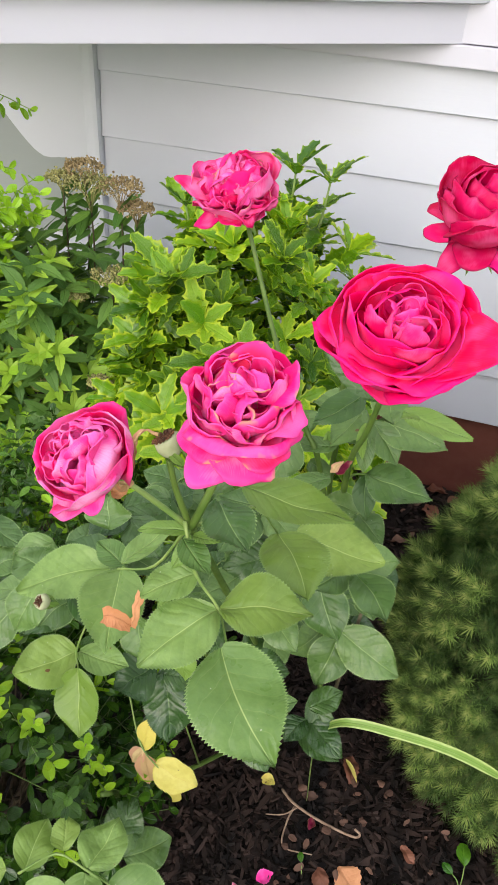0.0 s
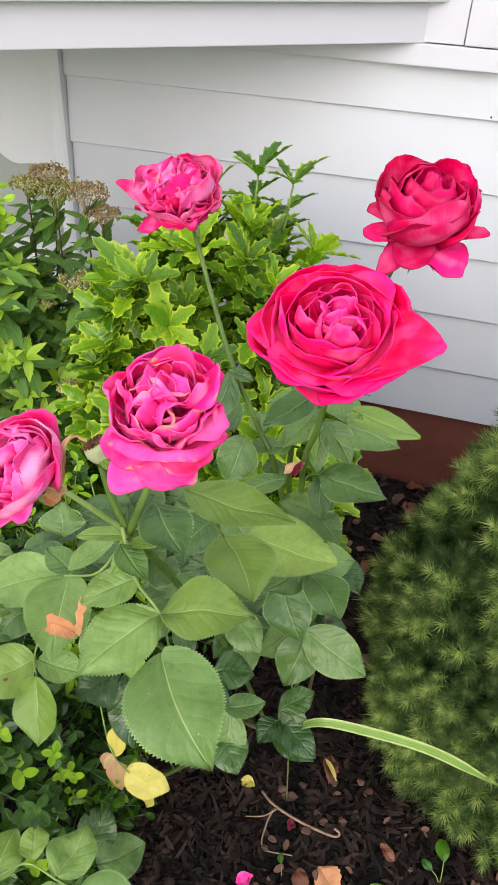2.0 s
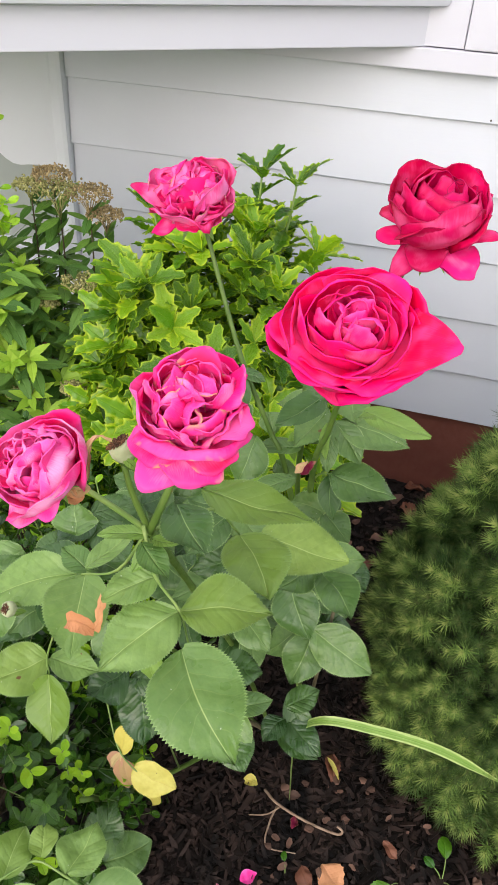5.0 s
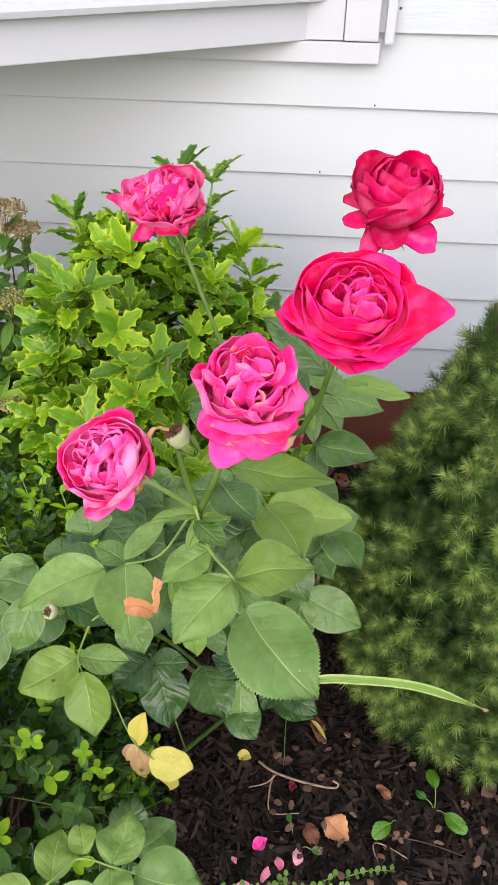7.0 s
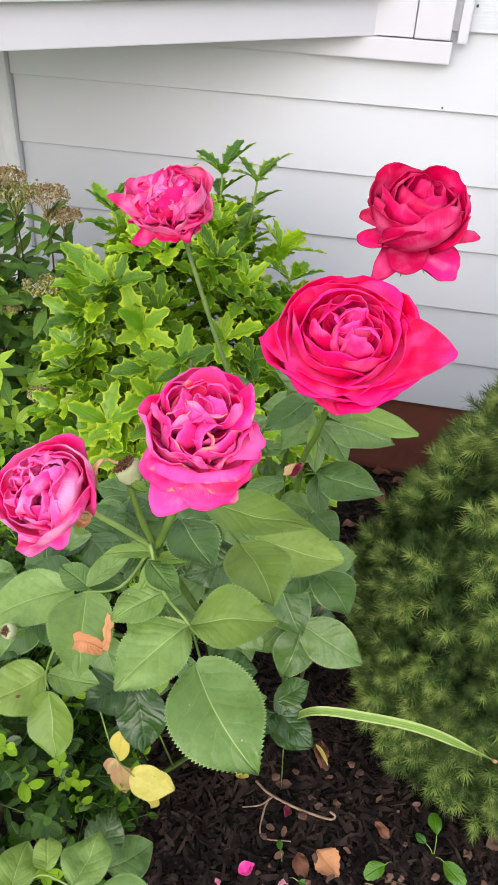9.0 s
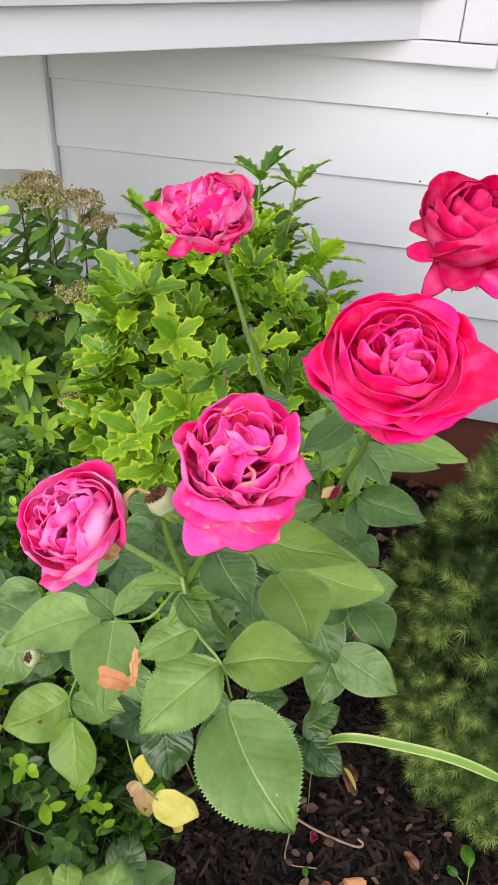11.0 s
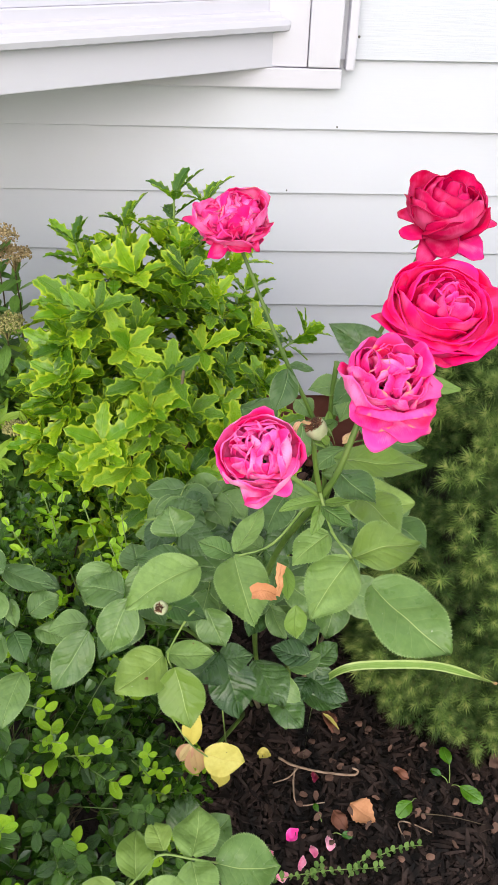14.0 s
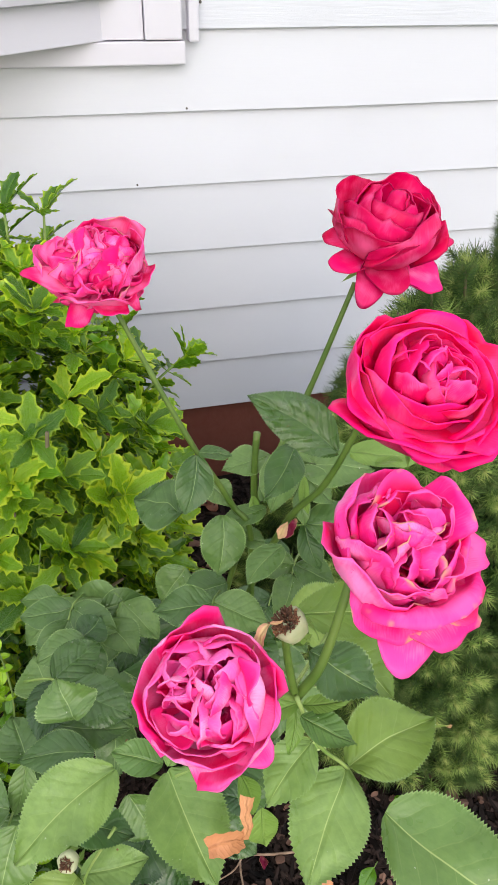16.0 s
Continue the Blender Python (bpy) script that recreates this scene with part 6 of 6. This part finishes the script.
def tuft(rng, length, needles, r):
    """A shoot tip bristling with thin needles, along y, like a star seen end on."""
    v, f, u = [], [], []
    for k in range(needles):
        t = (k + rng.random()) / needles
        a = k * 2.39996 + rng.uniform(-0.2, 0.2)
        o = radians(20 + 62 * (1 - t) ** 0.8 + rng.uniform(-8, 8))
        d = Vector((math.sin(o) * math.cos(a), math.cos(o), math.sin(o) * math.sin(a)))
        p = Vector((0, length * (0.05 + 0.50 * t), 0))
        e = p + d * length * rng.uniform(0.44, 0.60)
        s = d.cross(Vector((0.3, 0.5, 0.8))).normalized()
        q = d.cross(s)
        b = len(v)
        v += [tuple(p + s * r), tuple(p - s * r * 0.5 + q * r * 0.87), tuple(p - s * r * 0.5 - q * r * 0.87), tuple(e)]
        u += [(t, 0.0)] * 3 + [(t, 1.0)]
        f += [(b, b + 1, b + 3), (b + 1, b + 2, b + 3), (b + 2, b, b + 3)]
    # the small tan bud at its end
    b = len(v)
    v += [(0.03, length * 0.52, 0), (-0.015, length * 0.52, 0.026), (-0.015, length * 0.52, -0.026), (0, length * 0.66, 0)]
    u += [(1.0, 0.0)] * 4
    f += [(b, b + 1, b + 3), (b + 1, b + 2, b + 3), (b + 2, b, b + 3)]
    return v, f, u


NT = [tuft(rng, 1.0, 50, 0.0165) for _ in range(6)]


def spruce_radius(z):
    t = max(0.0, min(1.0, (0.90 - z) / 0.90))
    return 0.395 * t**0.62 * (1 - 0.36 * max(0.0, (0.34 - z) / 0.34))


LEADERS = ((0.258, 1.0, 0.930), (0.300, 1.0, 0.985), (0.172, 1.0, 0.880), (0.215, 1.0, 0.905))
low, tips = [], []
for k in range(660):
    z = 0.08 + 0.83 * (1 - (1 - rng.random()) ** 0.7)
    a = rng.uniform(0, 2 * math.pi)
    # a branch end: a spray of star-like shoot tips with shade between it and the next
    lobe = 0.10 * noise.noise((math.cos(a) * 2.5, math.sin(a) * 2.5, z * 7))
    rr = spruce_radius(z) * (1 + lobe) - rng.uniform(0.0, 0.035)
    face = Vector((math.cos(a), math.sin(a), 0.45)).normalized()
    hub = Vector((0.298 + rr * math.cos(a), 1.035 + rr * math.sin(a), z)) - face * 0.05
    for q in range(11):
        d = (face + Vector((rng.gauss(0, 0.42), rng.gauss(0, 0.42), rng.gauss(0.1, 0.42)))).normalized()
        out_ = rng.uniform(0.55, 1.0) * 0.055 * max(0.3, d.dot(face))
        m = frame_of(hub + d * out_, d) @ Matrix.Scale(rng.uniform(0.036, 0.052), 4)
        (tips if out_ > 0.040 and rng.random() < 0.75 else low).append((rng.randrange(6), m))
for k in range(2100):
    z = 0.06 + 0.82 * (1 - (1 - rng.random()) ** 0.7)
    a = rng.uniform(0, 2 * math.pi)
    rr = spruce_radius(z) - rng.uniform(0.05, 0.085)
    d = Vector((math.cos(a) + rng.gauss(0, 0.4), math.sin(a) + rng.gauss(0, 0.4), 0.3 + rng.gauss(0, 0.4)))
    low.append((rng.randrange(6), frame_of(Vector((0.298 + rr * math.cos(a), 1.035 + rr * math.sin(a), z)), d) @ Matrix.Scale(rng.uniform(0.034, 0.046), 4)))
foliage(spruce, "needle_tuft", "needles", NT, low, NEEDLE, (0.05, 0.6, 0.5), 200)
foliage(spruce, "needle_tuft", "fresh_needles", NT, tips, NEEDLE_TIP, (0.05, 0.6, 0.5), 90)
# dark cone added inside, its colour standing for shade between the tufts
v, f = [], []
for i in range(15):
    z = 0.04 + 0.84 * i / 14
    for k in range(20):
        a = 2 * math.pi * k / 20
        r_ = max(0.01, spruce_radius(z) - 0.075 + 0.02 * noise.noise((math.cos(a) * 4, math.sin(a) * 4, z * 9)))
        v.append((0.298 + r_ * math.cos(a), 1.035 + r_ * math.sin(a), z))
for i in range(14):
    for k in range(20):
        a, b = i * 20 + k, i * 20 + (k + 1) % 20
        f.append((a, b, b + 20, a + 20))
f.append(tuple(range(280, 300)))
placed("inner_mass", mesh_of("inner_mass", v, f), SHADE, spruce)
leaders = []
for x, y, z in LEADERS:
    foot, top = Vector((x + 0.025, y + 0.02, z - 0.16)), Vector((x, y, z - 0.01))
    tube("leader", [foot, foot.lerp(top, 0.6) + Vector((0.004, 0, 0)), top], 0.0034, 0.0018, BROWNTWIG, spruce, 6, 3)
    for k in range(34):
        q = rng.random() ** 0.8
        a = k * 2.4
        d = Vector((math.cos(a), math.sin(a), 0.7 + 1.2 * (1 - q)))
        leaders.append((rng.randrange(6), frame_of(top.lerp(foot, q * 0.85), d) @ Matrix.Scale(rng.uniform(0.026, 0.040), 4)))
foliage(spruce, "needle_tuft", "leader_needles", NT, leaders, NEEDLE, (0.05, 0.6, 0.9), 60)


# ---- house wall ----
WALL_Y, COURSE = 1.71, 0.14
wall_north = thing("wall_north", (0, 1.75, 0.27), "white painted lap siding house wall", "wall", kind="structure")
part("wall_core", box_data(-2.6, 2.6, 1.735, 1.90, 0.30, 3.2), WHITE, wall_north)
foundation = tagged(part("foundation", box_data(-2.6, 2.6, 1.728, 1.90, -0.05, 0.30), FOUNDATION, None), "low red-brown painted foundation under the siding", "foundation", kind="structure")


def lap_board(x0, x1, z0, seed, material):
    """A bevelled clapboard: thick lower edge standing proud, slightly wavy."""
    r = random.Random(seed)
    v, f, nseg = [], [], 26
    for i in range(nseg + 1):
        x = x0 + (x1 - x0) * i / nseg
        w = 0.0011 * noise.noise((x * 2.1, z0 * 9, 1.7)) + 0.0006 * noise.noise((x * 7.0, z0 * 5, 4.2))
        zb, b = z0 + w, WALL_Y - 0.002 * abs(noise.noise((x * 1.3, z0 * 4, 8.0)))
        for y, z in ((b + 0.0125, zb - 0.0), (b + 0.0015, zb - 0.0), (b, zb + 0.0015), (b + 0.011, zb + COURSE + 0.006), (b + 0.020, zb + COURSE + 0.006)):
            v.append((x, y, z))
    for i in range(nseg):
        for k in range(4):
            a = i * 5 + k
            f.append((a, a + 5, a + 6, a + 1))
    f += [(0, 1, 2, 3, 4), tuple(nseg * 5 + k for k in (4, 3, 2, 1, 0))]
    me_ = mesh_of("siding_board", v, f, smooth=False)
    return placed("siding_board", me_, material, wall_north)


for k in range(-1, 16):
    z0 = 0.966 - COURSE * (4 - k)
    if k == -1:
        z0 = 0.276
    lap_board(-0.8955, 2.6, z0, 900 + k, WEATHERED if k == 5 else WHITE)
    lap_board(-2.6, -0.9355, z0, 950 + k, WHITE)

corner_strip = tagged(part("corner_strip", box_data(-0.935, -0.897, 1.696, 1.733, 0.27, 3.2, 0.011), PANEL, None), "rounded white vertical trim strip on the siding", "trim", kind="structure")

# scalloped white panel left of the strip, over an added board coloured as shade
v, f = [], []
outline = []
for k in range(33):
    t = k / 32
    x = -0.9265 - 0.66 * t
    q = max(0.0, min(1.0, (t - 0.17) / 0.25))
    outline.append((x, 0.762 + 0.006 * math.sin(min(1.0, t / 0.16) * math.pi) + 0.125 * (q * q * (3 - 2 * q)) + 0.05 * max(0.0, t - 0.3)))
for x, z in outline:
    v += [(x, 1.698, z), (x, 1.704, z), (x, 1.698, 1.30), (x, 1.704, 1.30)]
for i in range(len(outline) - 1):
    a, b = 4 * i, 4 * i + 4
    f += [(a, a + 2, b + 2, b), (a + 1, b + 1, b + 3, a + 3), (a, b, b + 1, a + 1), (a + 2, a + 3, b + 3, b + 2)]
tagged(placed("scalloped_panel", mesh_of("scalloped_panel", v, f, smooth=False), PANEL), "white wooden panel with a scalloped lower edge", "panel", kind="structure")
grey_board = tagged(part("grey_board", box_data(-1.6, -0.9355, 1.7045, 1.7335, 0.575, 1.02, 0.002), PANEL_SHADE, None), "added grey board standing for the shade below the scalloped panel", "board", kind="structure")

# bay window standing off the wall at an angle
bay = thing("window_1", (-0.5, 1.4, 1.09), "white angled bay window with moulded sill", "window", kind="structure")
P0 = Vector((-0.118, 1.700, 0))
ALONG = Vector((-0.790, -0.613, 0)).normalized()
OUT = Vector((0.613, -0.790, 0)).normalized()
BAY = Matrix((ALONG, OUT, Z)).transposed().to_4x4()
BAY.translation = P0


def bay_piece(name, s0, s1, o0, o1, z0, z1, material, bevel=0.002, label=""):
    bm = box_data(s0, s1, o0, o1, z0, z1, bevel)
    bm.transform(BAY)
    bmesh.ops.recalc_face_normals(bm, faces=bm.faces[:])
    return part(name, bm, material, bay, label)


bay_piece("apron_board", 0.0, 1.25, -0.03, 0.0, 1.091, 1.157, TRIM)


def bay_slab(name, z0, z1, out, material):
    """A three-cornered slab filling the bay between its front and the house wall."""
    v = [BAY @ Vector((s, o, z)) for z in (z0, z1) for s, o in ((0.03, out), (1.25, out), (1.25, -0.99), (0.06, -0.045))]
    f = [(3, 2, 1, 0), (4, 5, 6, 7)] + [(k, (k + 1) % 4, (k + 1) % 4 + 4, k + 4) for k in range(4)]
    return placed(name, mesh_of(name, v, f, smooth=False), material, bay)


bay_slab("floor_panel", 1.094, 1.115, -0.031, TRIM)
bay_piece("sill", -0.02, 1.25, -0.06, 0.026, 1.1572, 1.181, TRIM, 0.0117)
bay_piece("sill_moulding", -0.01, 1.25, -0.06, 0.010, 1.172, 1.193, TRIM, 0.006)
bay_piece("sash_rail", 0.0, 1.25, -0.06, -0.008, 1.180, 1.2138, TRIM, 0.003)
bay_piece("sash_stile", 0.0, 0.075, -0.06, -0.006, 1.2142, 2.2, TRIM, 0.004)
bay_piece("sash_panel", 0.0752, 1.2, -0.05, -0.016, 1.2140, 1.300, TRIM, 0.002)
bay_piece("window_pane", 0.0752, 1.2, -0.045, -0.040, 1.3004, 2.2, GLASS, 0.0).visible_shadow = False
bay_piece("blind", 0.0752, 1.2, -0.062, -0.058, 1.2144, 2.2, BLIND, 0.0)
bay_slab("head_board", 2.202, 2.35, 0.01, TRIM)

# flat trim where the bay meets the wall
sill_band = tagged(part("sill_band", box_data(-0.70, 0.022, 1.688, 1.7335, 1.052, 1.0905, 0.0025), TRIM, None), "white flat trim band under the bay window", "trim", kind="structure")
filler = tagged(part("trim_filler", box_data(-0.135, -0.052, 1.694, 1.7335, 1.0925, 2.3, 0.002), TRIM, None), "white flat filler trim beside the bay window", "trim", kind="structure")
casing = tagged(part("window_casing", box_data(-0.0505, 0.0165, 1.686, 1.7335, 1.0925, 2.3, 0.003), TRIM, None), "white vertical window casing board", "trim", kind="structure")
tagged(part("casing_strip", box_data(0.0285, 0.0475, 1.684, 1.7335, 1.088, 2.3, 0.004), TRIM, None), "narrow white vertical strip beside the casing", "trim", kind="structure")


def nail(x, z):
    bm = bmesh.new()
    bmesh.ops.create_uvsphere(bm, u_segments=10, v_segments=6, radius=0.0028)
    bmesh.ops.scale(bm, vec=(1, 0.5, 1), verts=bm.verts)
    bmesh.ops.translate(bm, vec=(x, WALL_Y + 0.001, z), verts=bm.verts)
    ob = part("nail", bm, NAIL, None)
    return tagged(ob, "small dark nail head in a siding board", "nail", "nails in the siding")


nail(0.055, 1.149)
nail(0.62, 1.16)
nail(0.025, 0.972)
nail(-0.08, 0.832)
